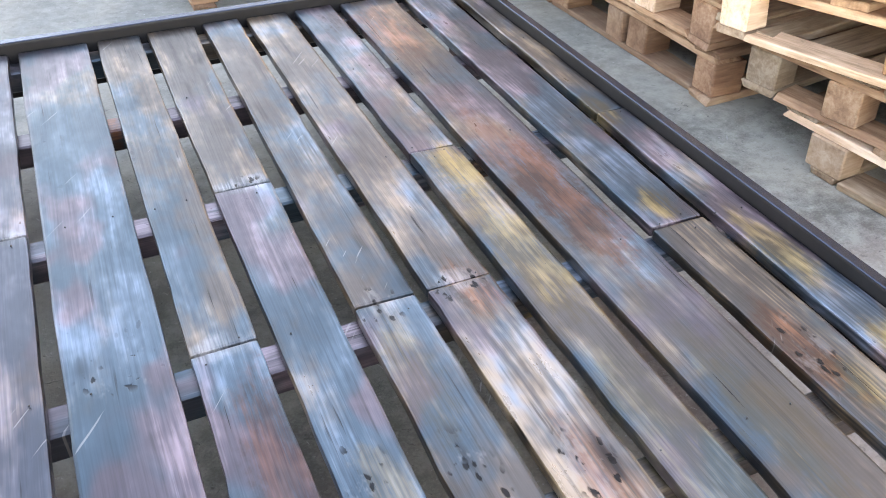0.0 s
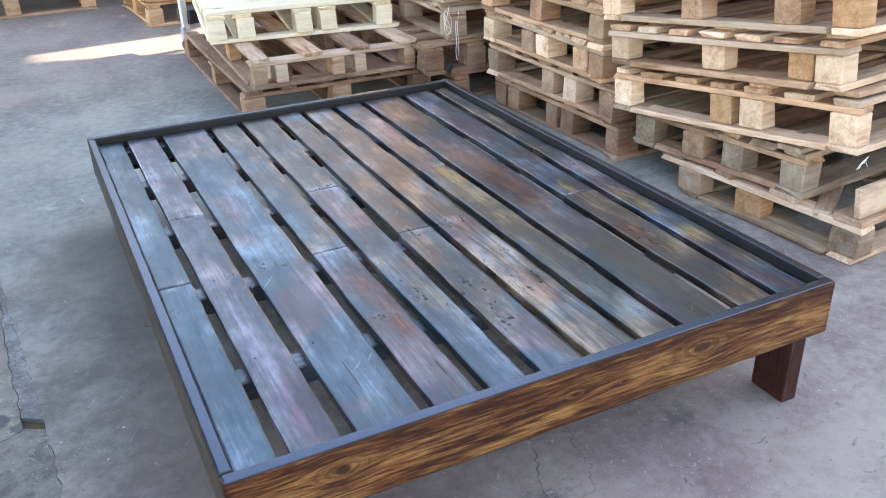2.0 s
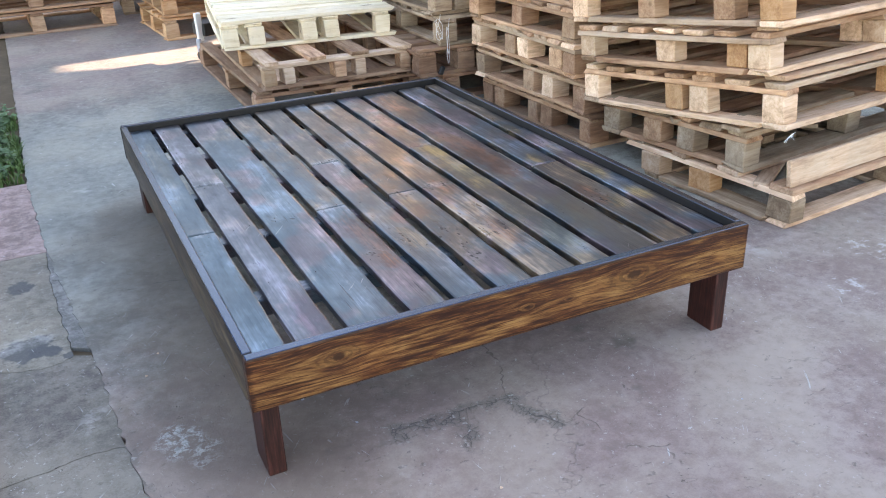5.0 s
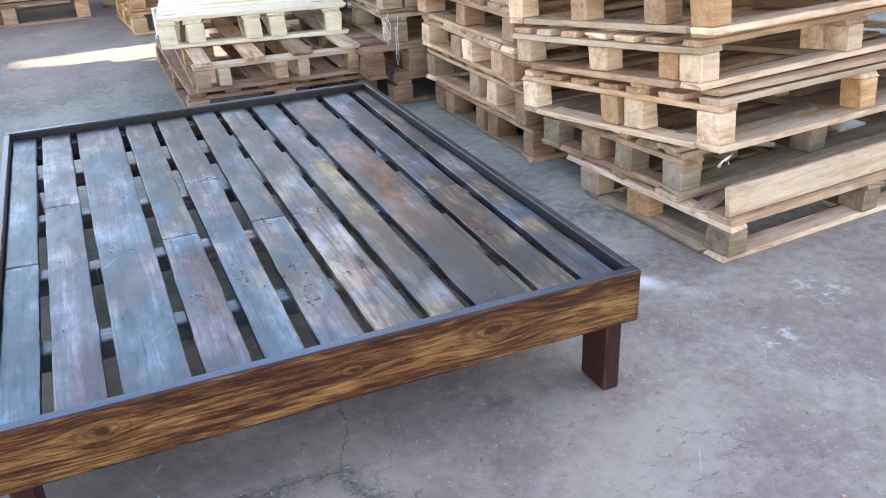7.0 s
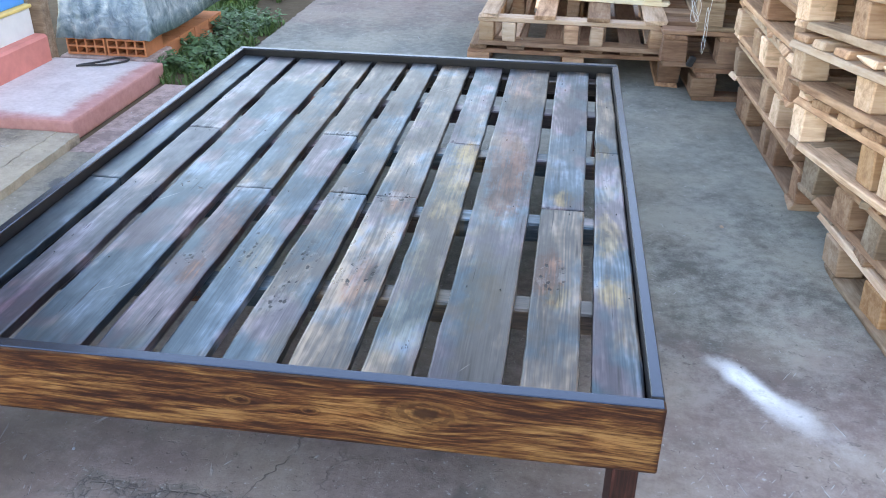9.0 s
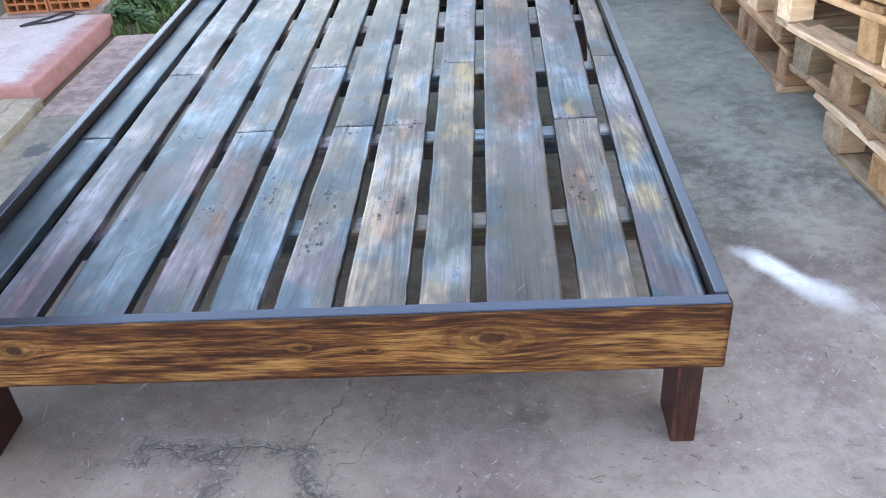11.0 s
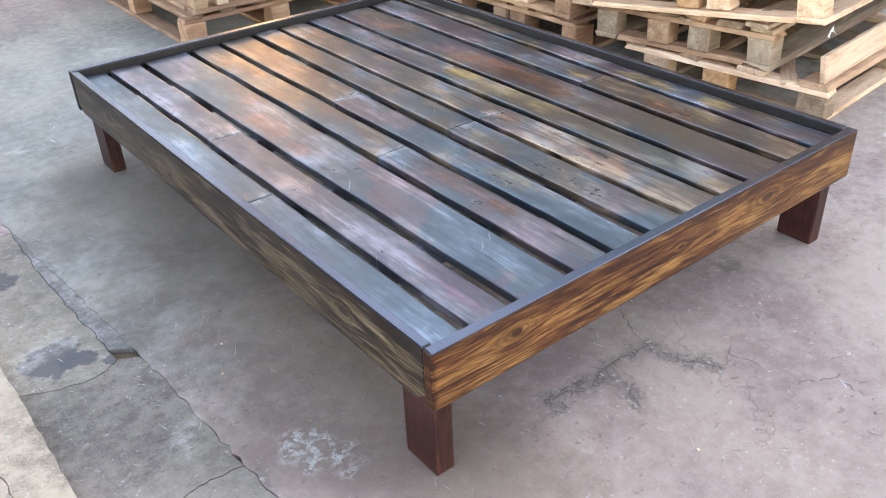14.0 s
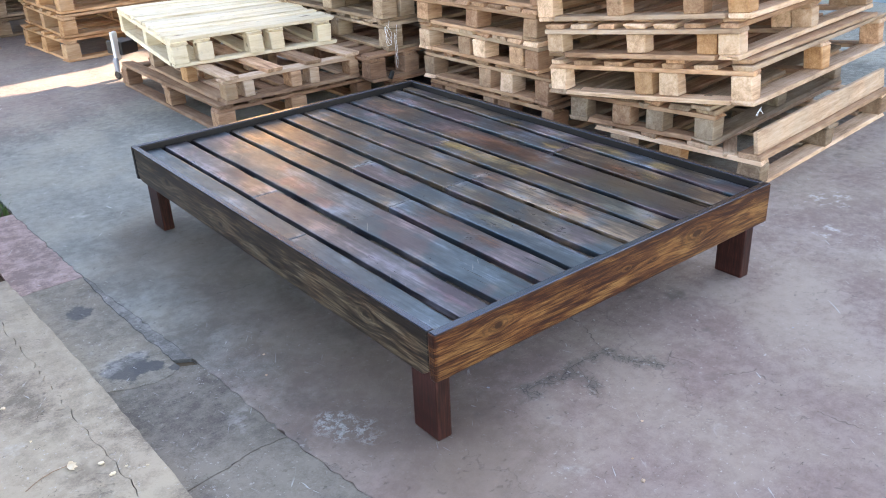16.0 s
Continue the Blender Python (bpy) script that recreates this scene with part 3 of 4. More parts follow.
def worn_step_paint():
    """Coral floor paint, worn to pale cement where feet tread on the step's top."""
    k = Mat("worn_coral_step_paint", 0.7, 0.3)
    x, y, z = k.xyz()
    a, b = k.noise(k.co, 9.0, 5.0, 0.65), k.noise(k.co, 60.0, 4.0, 0.65)
    paint = k.ramp((a * 0.6 + b * 0.4).sat(), [(0.3, (0.36, 0.17, 0.155)), (0.7, (0.52, 0.27, 0.25))])
    cement = k.ramp((a * 0.5 + b * 0.5).sat(), [(0.32, (0.44, 0.40, 0.395)), (0.68, (0.66, 0.635, 0.63))])
    tread = (x * -1.0 - 0.64 + (a - 0.5) * 0.12).step(0.03, 0.11) * (y - 1.805 + (a - 0.5) * 0.12).step(0.01, 0.10) * z.step(0.060, 0.072)
    col = k.mix(tread * 0.85, paint, cement)
    return k.done(col, None, a * 0.5 + b * 0.5, 0.4, 0.003)


RED_STEP = worn_step_paint()
MORTAR = concrete("mortar_patch", (0.19, 0.19, 0.18))


# ---- mesh helpers ----
def finish(bm, name, material):
    me = bpy.data.meshes.new(name)
    bm.to_mesh(me)
    bm.free()
    me.materials.append(material)
    return me


def part(name, bm, material, parent, label=""):
    """One mesh object under a thing or a part."""
    ob = new(name, finish(bm, name, material))
    ob.parent = parent
    return tagged(ob, label)


def box(sx, sy, sz, bevel=0.003, at=(0, 0, 0), seg=1):
    bm = bmesh.new()
    bmesh.ops.create_cube(bm, size=1.0, matrix=Matrix.Translation(at) @ Matrix.Diagonal((sx, sy, sz, 1.0)))
    if bevel:
        bmesh.ops.bevel(bm, geom=bm.edges[:], offset=bevel, segments=seg, profile=0.6, affect="EDGES")
    return bm


POOL = {}
wear = random.Random(17)


def timber(name, sx, sy, sz, material, parent, m, bevel=0.003):
    """A sawn piece, long side on local x; alike pieces share a mesh."""
    key = (round(sx, 3), round(sy, 3), round(sz, 3), material.name, bevel, wear.randrange(5))
    if key not in POOL:
        bm = box(sx, sy, sz, bevel)
        shift = {}
        for v in bm.verts:
            s = (v.co.x > 0, v.co.y > 0, v.co.z > 0)
            if s not in shift:
                shift[s] = Vector((wear.gauss(0, 0.006), wear.gauss(0, 0.0028), wear.gauss(0, 0.0008))) * (1.0 if sx > 0.3 else 0.4)
            v.co += shift[s]
        if sx > 0.3:
            bmesh.ops.subdivide_edges(bm, edges=[e for e in bm.edges if e.calc_length() > 0.25], cuts=7)
            ph, sag, bow = wear.uniform(0, 50), wear.gauss(0, 0.0018), wear.gauss(0, 0.003)
            for v in bm.verts:
                s = 1 - (2 * v.co.x / sx) ** 2
                v.co.z += sag * s
                v.co.y += bow * s + (0.0025 if v.co.y > 0 else -0.0025) * noise.noise(Vector((v.co.x * 9.0, ph, v.co.y * 8.0)))
        POOL[key] = finish(bm, name, material)
    ob = new(name, POOL[key])
    ob.parent = parent
    ob.matrix_basis = m
    return ob


def thing(name, m, label, category, group="", kind=""):
    ob = new(name)
    ob.empty_display_size = 0.1
    ob.matrix_basis = m
    return tagged(ob, label, category, group, kind)


rng = random.Random(11)


def jag(a, b, n, amp):
    """Points from a to b (b left out) with an irregular broken line."""
    out = []
    d = Vector((b[0] - a[0], b[1] - a[1]))
    side = Vector((-d.y, d.x)).normalized()
    for i in range(n):
        s = i / n
        w = 0.0 if i == 0 else rng.uniform(-amp, amp)
        out.append((a[0] + d.x * s + side.x * w, a[1] + d.y * s + side.y * w))
    return out


def slab(name, outline, top, bottom, material, parent, label=""):
    bm = bmesh.new()
    up = [bm.verts.new((x, y, top)) for x, y in outline]
    dn = [bm.verts.new((x, y, bottom)) for x, y in outline]
    f = bm.faces.new(up)
    n = len(outline)
    for i in range(n):
        bm.faces.new((dn[i], dn[(i + 1) % n], up[(i + 1) % n], up[i]))
    bmesh.ops.triangulate(bm, faces=[f])
    bmesh.ops.recalc_face_normals(bm, faces=bm.faces[:])
    return part(name, bm, material, parent, label)


# ---- ground ----
bm = bmesh.new()
bmesh.ops.create_grid(bm, x_segments=8, y_segments=8, size=400.0)
ground = new("ground", finish(bm, "ground", EARTH))
ground.location.z = -0.014
tagged(ground, "bare earth ground under the concrete yard", "ground", "", "structure")

SEAM = [(-0.405, 7.5), (-0.40, 5.7), (-0.405, 2.56), (-0.368, 1.68), (-0.295, 0.80), (-0.252, 0.12), (-0.225, -0.05), (-0.16, -1.4), (-0.10, -6.0)]
seam_pts = []
for a, b in zip(SEAM, SEAM[1:]):
    seam_pts += jag(a, b, max(3, int(abs(a[1] - b[1]) / 0.022)), 0.006)
seam_pts.append(SEAM[-1])
pavement = tagged(new("pavement"), "worn grey concrete yard with cracks and faded pink wash", "pavement", "", "structure")
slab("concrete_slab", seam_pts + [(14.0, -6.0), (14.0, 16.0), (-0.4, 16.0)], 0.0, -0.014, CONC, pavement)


def seam_between(y0, y1, gap):
    return [(x - gap * rng.uniform(0.15, 1.7), y) for x, y in seam_pts if y0 <= y <= y1]


def joint(pts):
    """A broken joint across the strip, from the seam to the step."""
    out = []
    for a, b in zip(pts, pts[1:]):
        out += jag(a, b, 5, 0.004)
    return out + [pts[-1]]


JOINTS = {
    1.69: joint([(-0.371, 1.69), (-0.48, 1.692), (-0.602, 1.688)]),
    0.857: joint([(-0.346, 0.850), (-0.38, 0.822), (-0.434, 0.814), (-0.50, 0.832), (-0.568, 0.864), (-0.602, 0.870)]),
    0.33: joint([(-0.268, 0.318), (-0.342, 0.330), (-0.40, 0.322), (-0.459, 0.309), (-0.602, 0.296)]),
    -1.355: joint([(-0.164, -1.355), (-0.35, -1.36), (-0.602, -1.35)]),
}


def strip(y0, y1, material, label="", right=None, gap=0.002):
    """A piece of the edge strip between the raised step and the seam, from y1 (far) to y0."""
    right = right or seam_between(y0 + 0.02, y1 - 0.02, gap)
    near = [(x, y + 0.0016) for x, y in JOINTS[y0]] if y0 in JOINTS else [(-0.602, y0)]
    far = [(x, y - 0.0016) for x, y in JOINTS[y1]][::-1] if y1 in JOINTS else [(-0.602, y1), (right[0][0], y1)]
    return slab("concrete_slab", right + near + far, -0.0015, -0.014, material, pavement, label)


strip(1.69, 2.55, CONC_RED, "concrete slab with faded red wash")
split = jag((-0.376, 1.67), (-0.374, 1.3), 12, 0.005) + jag((-0.374, 1.3), (-0.346, 0.872), 14, 0.005)
strip(0.857, 1.69, CONC_STRIP, "", split)
slab("mortar_band", seam_between(0.865, 1.68, 0.0007) + [(x + 0.002, y) for x, y in split[::-1]], -0.0012, -0.014, MORTAR, pavement, "rough grey mortar filling between slabs")
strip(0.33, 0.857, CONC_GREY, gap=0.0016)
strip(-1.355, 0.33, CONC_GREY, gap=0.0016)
strip(-5.9, -1.355, CONC_STRIP)

# raised step along the house: beige cement in front, red-painted behind
step_near = tagged(new("pavement_step"), "low raised beige cement step with a long crack", "step", "", "structure")
crack_line = []
for a, b in zip([(-0.70, 1.795), (-0.712, 1.40), (-0.700, 1.16), (-0.684, 0.69), (-0.668, 0.37), (-0.70, -0.3)], [(-0.712, 1.40), (-0.700, 1.16), (-0.684, 0.69), (-0.668, 0.37), (-0.70, -0.3), (-0.74, -5.9)]):
    crack_line += jag(a, b, max(4, int(abs(a[1] - b[1]) / 0.022)), 0.007)
crack_line.append((-0.74, -5.9))
slab("concrete_slab", [(x + rng.uniform(0.0, 0.0026), y) for x, y in crack_line] + [(-0.570, -5.9)] + jag((-0.570, -5.9), (-0.574, 0.3), 110, 0.003) + jag((-0.574, 0.3), (-0.577, 0.85), 14, 0.003) + jag((-0.577, 0.85), (-0.612, 1.795), 24, 0.003) + [(-0.612, 1.795)], 0.030, -0.013, CONC_STEP, step_near)
slab("concrete_slab", [(x - rng.uniform(0.0, 0.0014), y) for x, y in crack_line] + [(-3.0, -5.9), (-3.0, 1.795)], 0.032, -0.013, CONC_STEP, step_near)
red_step = new("red_step", finish(box(0.60, 0.84, 0.088, 0.012, (-0.94, 2.225, 0.031), 2), "red_step", RED_STEP))
tagged(red_step, "raised cement step with faded red paint", "step", "", "structure")

# house corner at the back of the step
wall_left = tagged(new("wall_left"), "house wall with red skirting and blue upper paint", "wall", "", "structure")
part("skirting", box(0.5, 1.64, 0.20, 0.012, (-1.42, 1.78, 0.10)), RED_PAINT, wall_left, "faded red painted skirting ledge")
part("wall_base", box(0.40, 1.62, 0.16, 0.006, (-1.43, 1.78, 0.24)), WHITEWASH, wall_left, "whitewashed plaster wall base")
part("trim", box(0.42, 1.63, 0.016, 0.004, (-1.43, 1.78, 0.328)), YELLOW, wall_left, "thin yellow painted trim")
part("wall_panel", box(0.38, 1.62, 0.55, 0.004, (-1.44, 1.78, 0.612)), BLUE, wall_left, "bright blue painted wall")
# unseen upper part, added dark so the left slats mirror it
part("upper_wall", box(0.36, 1.62, 2.1, 0.004, (-1.45, 1.78, 1.938)), DARK_UNSEEN, wall_left, "unseen upper wall, coloured dark for the slats to mirror")

# unseen back and side walls, added to block sky and shape the slat reflections
wall_house = new("wall_house", finish(box(0.25, 7.0, 0.6, 0.01, (-1.95, -2.6, 0.3)), "wall_house", WHITEWASH))
tagged(wall_house, "unseen low whitewashed wall added along the step to block sky", "wall", "", "structure")
wall_back = new("wall_back", finish(box(14.0, 0.25, 5.6, 0.01, (7.3, 16.2, 2.79)), "wall_back", OLD_PLASTER))
tagged(wall_back, "unseen high back wall added for the slats to mirror dark", "wall", "", "structure")
wall_back_low = new("wall_back_low", finish(box(13.0, 0.25, 3.0, 0.01, (-6.2, 16.2, 1.49)), "wall_back_low", OLD_PLASTER))
tagged(wall_back_low, "unseen low back wall added, leaving bright sky to mirror", "wall", "", "structure")

# tall wall on the sunny side; unseen height and gaps added to shape the sunlight
WX = 6.6


def to_wall(gx, gy):
    k = (WX - gx) / SUN_DIR.x
    return (gy + SUN_DIR.y * k, SUN_DIR.z * k)


hole = [to_wall(*p) for p in ((-0.09, 4.86), (0.80, 4.59), (1.30, 4.42), (1.30, 5.55), (0.98, 5.20), (0.86, 5.15), (-0.09, 5.07))]
hole2 = [to_wall(*p) for p in ((-0.3, 5.80), (0.66, 6.08), (0.68, 6.18), (-0.3, 5.84))]


def holed_wall(name, y0, y1, z0, z1, holes, material):
    bm = bmesh.new()
    edges = []
    for loop in [[(y0, z0), (y1, z0), (y1, z1), (1.8, z1), (1.8, 3.7), (y0, 3.7)], *holes]:
        vs = [bm.verts.new((WX, y, z)) for y, z in loop]
        edges += [bm.edges.new((vs[i], vs[(i + 1) % len(vs)])) for i in range(len(vs))]
    bmesh.ops.triangle_fill(bm, use_beauty=True, use_dissolve=False, edges=edges)
    return new(name, finish(bm, name, material))


wall_right = holed_wall("wall_right", -6.0, 9.4, -0.01, 7.0, [hole, hole2], BLUE_GREY)
sol = wall_right.modifiers.new("thickness", "SOLIDIFY")
sol.thickness, sol.offset = 0.02, 0.0
tagged(wall_right, "blue-grey painted sheet wall, height and gaps added to shape sunlight", "wall", "", "structure")

# unseen warm sunlit wall far behind the stacks, added as a highlight for the slats
wall_far = new("wall_far", finish(box(0.25, 3.2, 4.2, 0.01, (0, 0, 2.09)), "wall_far", CREAM))
wall_far.matrix_basis = pose(5.3, 11.2, 0, 0, 0, -50)
tagged(wall_far, "unseen warm wall added for the slats to mirror as highlight", "wall", "", "structure")

# unseen dark wall, added to cover bright sky in the slat reflections
wall_neighbour = new("wall_neighbour", finish(box(4.4, 0.3, 8.8, 0.01, (7.3, 13.5, 4.39)), "wall_neighbour", DARK_UNSEEN))
tagged(wall_neighbour, "unseen tall dark wall added to darken the slat reflections", "wall", "", "structure")


# ---- bed ----
BW, BL, BT = 1.44, 2.01, 0.347
bed = thing("bed_frame", pose(0, 0, 0), "dark varnished pallet-wood platform bed frame on the yard", "bed frame")


def board(name, length, height, thick, material, m, label, parent, bevel=0.005):
    ob = part(name, box(length, thick, height, bevel, seg=2), material, parent, label)
    ob.matrix_basis = m
    return ob


front = board("front_board", BW, 0.138, 0.026, FRONT, pose(BW / 2, 0.013, BT - 0.070), "flamed pine front board with dark knots", bed)
part("top_edge", box(BW - 0.008, 0.024, 0.004, 0.0015, (0, 0.0005, 0.0685)), TOP_EDGE, front)
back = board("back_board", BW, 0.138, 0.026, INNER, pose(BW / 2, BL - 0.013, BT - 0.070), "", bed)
part("top_edge", box(BW - 0.008, 0.024, 0.004, 0.0015, (0, 0, 0.0685)), TOP_EDGE, back)


def side_rail(x, flip):
    """Side board whose lower corners are cut back at both ends."""
    l, hh, tk = BL - 0.054, 0.069, 0.024
    bm = bmesh.new()
    prof = [(-l / 2, hh), (l / 2, hh), (l / 2, -hh + 0.022), (l / 2 - 0.03, -hh), (-l / 2 + 0.03, -hh), (-l / 2, -hh + 0.022)]
    a = [bm.verts.new((p, -tk / 2, q)) for p, q in prof]
    b = [bm.verts.new((p, tk / 2, q)) for p, q in prof]
    bm.faces.new(a)
    bm.faces.new(b[::-1])
    for i in range(6):
        bm.faces.new((a[i], b[i], b[(i + 1) % 6], a[(i + 1) % 6]))
    bmesh.ops.recalc_face_normals(bm, faces=bm.faces[:])
    bmesh.ops.bevel(bm, geom=bm.edges[:], offset=0.004, segments=2, profile=0.6, affect="EDGES")
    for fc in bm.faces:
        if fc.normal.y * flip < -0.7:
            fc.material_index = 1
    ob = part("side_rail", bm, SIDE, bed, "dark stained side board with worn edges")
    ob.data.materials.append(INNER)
    ob.matrix_basis = pose(x, BL / 2, BT - 0.070, 0, 0, 90)
    part("top_edge", box(l - 0.01, 0.021, 0.004, 0.0015, (0, 0, 0.0685)), TOP_EDGE, ob)


side_rail(0.013, 1)
side_rail(BW - 0.013, -1)
for lx, ly in ((0.021, 0.029), (BW - 0.071, 0.029), (0.027, BL - 0.135), (BW - 0.071, BL - 0.135)):
    leg = part("leg", box(0.30, 0.106, 0.046, 0.005, seg=2), LEG, bed, "dark mahogany-stained square leg")
    leg.matrix_basis = pose(lx + 0.023, ly + 0.053, 0.15, 0, 90, 0)

# cross beams under the slats
SLAT_TOP = 0.323
for by in (0.045, 0.368, 0.762, 1.172, 1.575, 1.945):
    b = part("cross_beam", box(BW - 0.056, 0.058, 0.05, 0.004), SLAT, bed)
    b.matrix_basis = pose(BW / 2, by, SLAT_TOP - 0.0225 - 0.025)

# slats: left and right edge at the front, the same at the back, then the butt joints along the bed
SLATS = [
    (0.028, 0.110, 0.028, 0.110, (0.787,)), (0.133, 0.233, 0.128, 0.227, (1.195,)), (0.262, 0.395, 0.249, 0.405, ()),
    (0.422, 0.519, 0.426, 0.526, (0.787,)), (0.545, 0.632, 0.546, 0.661, (1.195,)), (0.663, 0.767, 0.684, 0.773, (0.790,)),
    (0.787, 0.897, 0.794, 0.899, (0.787,)), (0.920, 1.010, 0.923, 1.022, (1.18,)), (1.036, 1.167, 1.047, 1.196, ()),
    (1.198, 1.298, 1.221, 1.336, (0.785,)), (1.320, 1.413, 1.362, 1.413, (1.18,)),
]
srng = random.Random(5)
for a0, b0, a1, b1, joints in SLATS:
    ends = [0.030, *joints, BL - 0.030]
    for y0, y1 in zip(ends, ends[1:]):
        l = y1 - y0 - 0.003
        ym = (y0 + y1) / 2
        f = ym / BL
        xm, wm = (a0 + b0 + (a1 + b1 - a0 - b0) * f) / 2, b0 - a0 + (b1 - a1 - b0 + a0) * f
        slant = math.degrees(math.atan((a1 + b1 - a0 - b0) / 2 / BL))
        bm = box(l, wm, 0.022, 0.005, seg=2)
        bmesh.ops.subdivide_edges(bm, edges=[e for e in bm.edges if e.calc_length() > 0.3], cuts=20)
        for vtx in bm.verts:
            s = 1 if vtx.co.y > 0 else -1
            vtx.co.y *= 1.0 + (b1 - a1 - b0 + a0) / wm * vtx.co.x / BL
            vtx.co.y += s * 0.0022 * noise.noise(Vector((vtx.co.x * 6.0, a0 * 90.0 + y0 * 7.0, s * 3.0))) + s * 0.002 * noise.noise(Vector((vtx.co.x * 25.0, a0 * 70.0, s * 5.0)))
            vtx.co.z += 0.0022 * noise.noise(Vector((vtx.co.x * 3.0, vtx.co.y * 12.0, a0 * 50.0)))
            if abs(vtx.co.x) > l / 2 - 0.01:
                vtx.co.x += 0.0025 * noise.noise(Vector((vtx.co.y * 60.0, a0 * 40.0, y0)))
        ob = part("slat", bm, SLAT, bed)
        ob.matrix_basis = pose(xm, ym, SLAT_TOP - 0.011 + srng.uniform(-0.002, 0.001), srng.uniform(-0.6, 0.6), srng.uniform(-0.06, 0.06), 90 - slant)


# nail heads over the beams
NAIL = box(0.0030, 0.0030, 0.003, 0.001)
nail_mesh = finish(NAIL, "nail_head", BLACK)
for a, b, c, d, joints in SLATS:
    for by in (0.368, 0.762, 1.172, 1.575):
        for s in (0.22, 0.78):
            for jj in ((-0.018, 0.022) if any(abs(by - q) < 0.05 for q in joints) else (0.0,)):
                if srng.random() > 0.5:
                    continue
                n = new("nail_head", nail_mesh)
                n.parent = bed
                n.matrix_basis = pose(a + (b - a) * s + srng.uniform(-0.008, 0.008), by + jj + 0.012 + srng.uniform(-0.006, 0.006), SLAT_TOP - 0.0002)


# ---- pallets ----
prng = random.Random(3)
BOARD_T = 0.021


def pallet(m, u, v, h, wood, label, group, deck=5, deck_on="u", blocks=(0.0, 0.5, 1.0), rows=(0.0, 0.5, 1.0), bw=0.095, bl=0.11, deck_w=0.10, base="uv", tones=None, skip=(), rim=False):
    """A block pallet, its near left corner at m: u and v its sides, h its height. deck_on: the side along which the deck boards run;
    rows, blocks: where blocks stand along u and v (0 to 1); base: the side along which the bottom boards run ('uv': all round)."""
    t = thing("pallet", m, label, "pallet", group)
    woods = tones or (wood,)
    zb = BOARD_T if base else 0.0
    hb = h - zb - 2 * BOARD_T

    def wob(a=0.006):
        return prng.uniform(-a, a)

    def put(name, along, cu, cv, z, length, width, thick):
        width = round(width * prng.choice((0.82, 0.92, 1.0, 1.0, 1.05)), 3)
        timber(name, length, width, thick, prng.choice(woods), t, pose(cu + wob(0.004), cv + wob(0.004), z, prng.uniform(-0.3, 0.3), 0, (0 if along == "u" else 90) + prng.uniform(-0.5, 0.5)))

    us = [bl / 2 + r * (u - bl) for r in rows]
    vs = [bw / 2 + r * (v - bw) for r in blocks]
    if "u" in base:
        for cv in (vs if base == "u" else (vs[0], vs[-1])):
            put("bottom_board", "u", u / 2, cv, zb / 2, u, 0.098, BOARD_T)
    if "v" in base:
        for cu in us:
            put("bottom_board", "v", cu, (vs[0] + vs[-1]) / 2, zb / 2, v if base == "v" else vs[-1] - vs[0] - 0.112, 0.098, BOARD_T)
    for i, cu in enumerate(us):
        for j, cv in enumerate(vs):
            if (i, j) in skip:
                continue
            timber("block", bl if j != 1 else bl * 0.98, bw, hb, prng.choice((*woods, BROWN) if woods[0] is PINE_WARM else (*woods, ORANGE) if woods[0] is PINE else woods), t, pose(cu + wob(), cv + wob(), zb + hb / 2, 0, 0, prng.uniform(-3, 3)), 0.004)
    if deck_on == "u":
        for cu in us:
            put("stringer_board", "v", cu, v / 2, zb + hb + BOARD_T / 2, v, 0.10, BOARD_T)
        for i in range(deck):
            cv = deck_w / 2 + (v - deck_w) * i / max(1, deck - 1)
            put("deck_board", "u", u / 2, cv, h - BOARD_T / 2, u, deck_w, BOARD_T)
    else:
        for cv in vs:
            put("stringer_board", "u", u / 2, cv, zb + hb + BOARD_T / 2, u, 0.10, BOARD_T)
        for i in range(deck):
            cu = deck_w / 2 + (u - deck_w) * i / max(1, deck - 1)
            put("deck_board", "v", cu, v / 2, h - BOARD_T / 2, v, deck_w, BOARD_T)
    return t


def stack(corner, yaw, layers, group):
    """Pallets piled at one spot: each layer (du, dv, z, turn, tip, u, v, h, options); tip: how far its far end hangs, in degrees."""
    base = pose(corner[0], corner[1], 0, 0, 0, yaw)
    for du, dv, z, turn, tip, u, v, h, wood, label, opt in layers:
        pallet(base @ pose(du, dv, z, -tip, 0, turn), u, v, h, wood, label, group, **opt)


LA = "rough pale pine pallet lying in a tall stack"
LO = "weathered grey timber pallet in a tall stack"
LB = "brown timber pallet at the bottom of a stack"
NEW = (PINE, PINE, PINE_WARM)
MIXED = (PINE_WARM, PINE_WARM, BROWN)

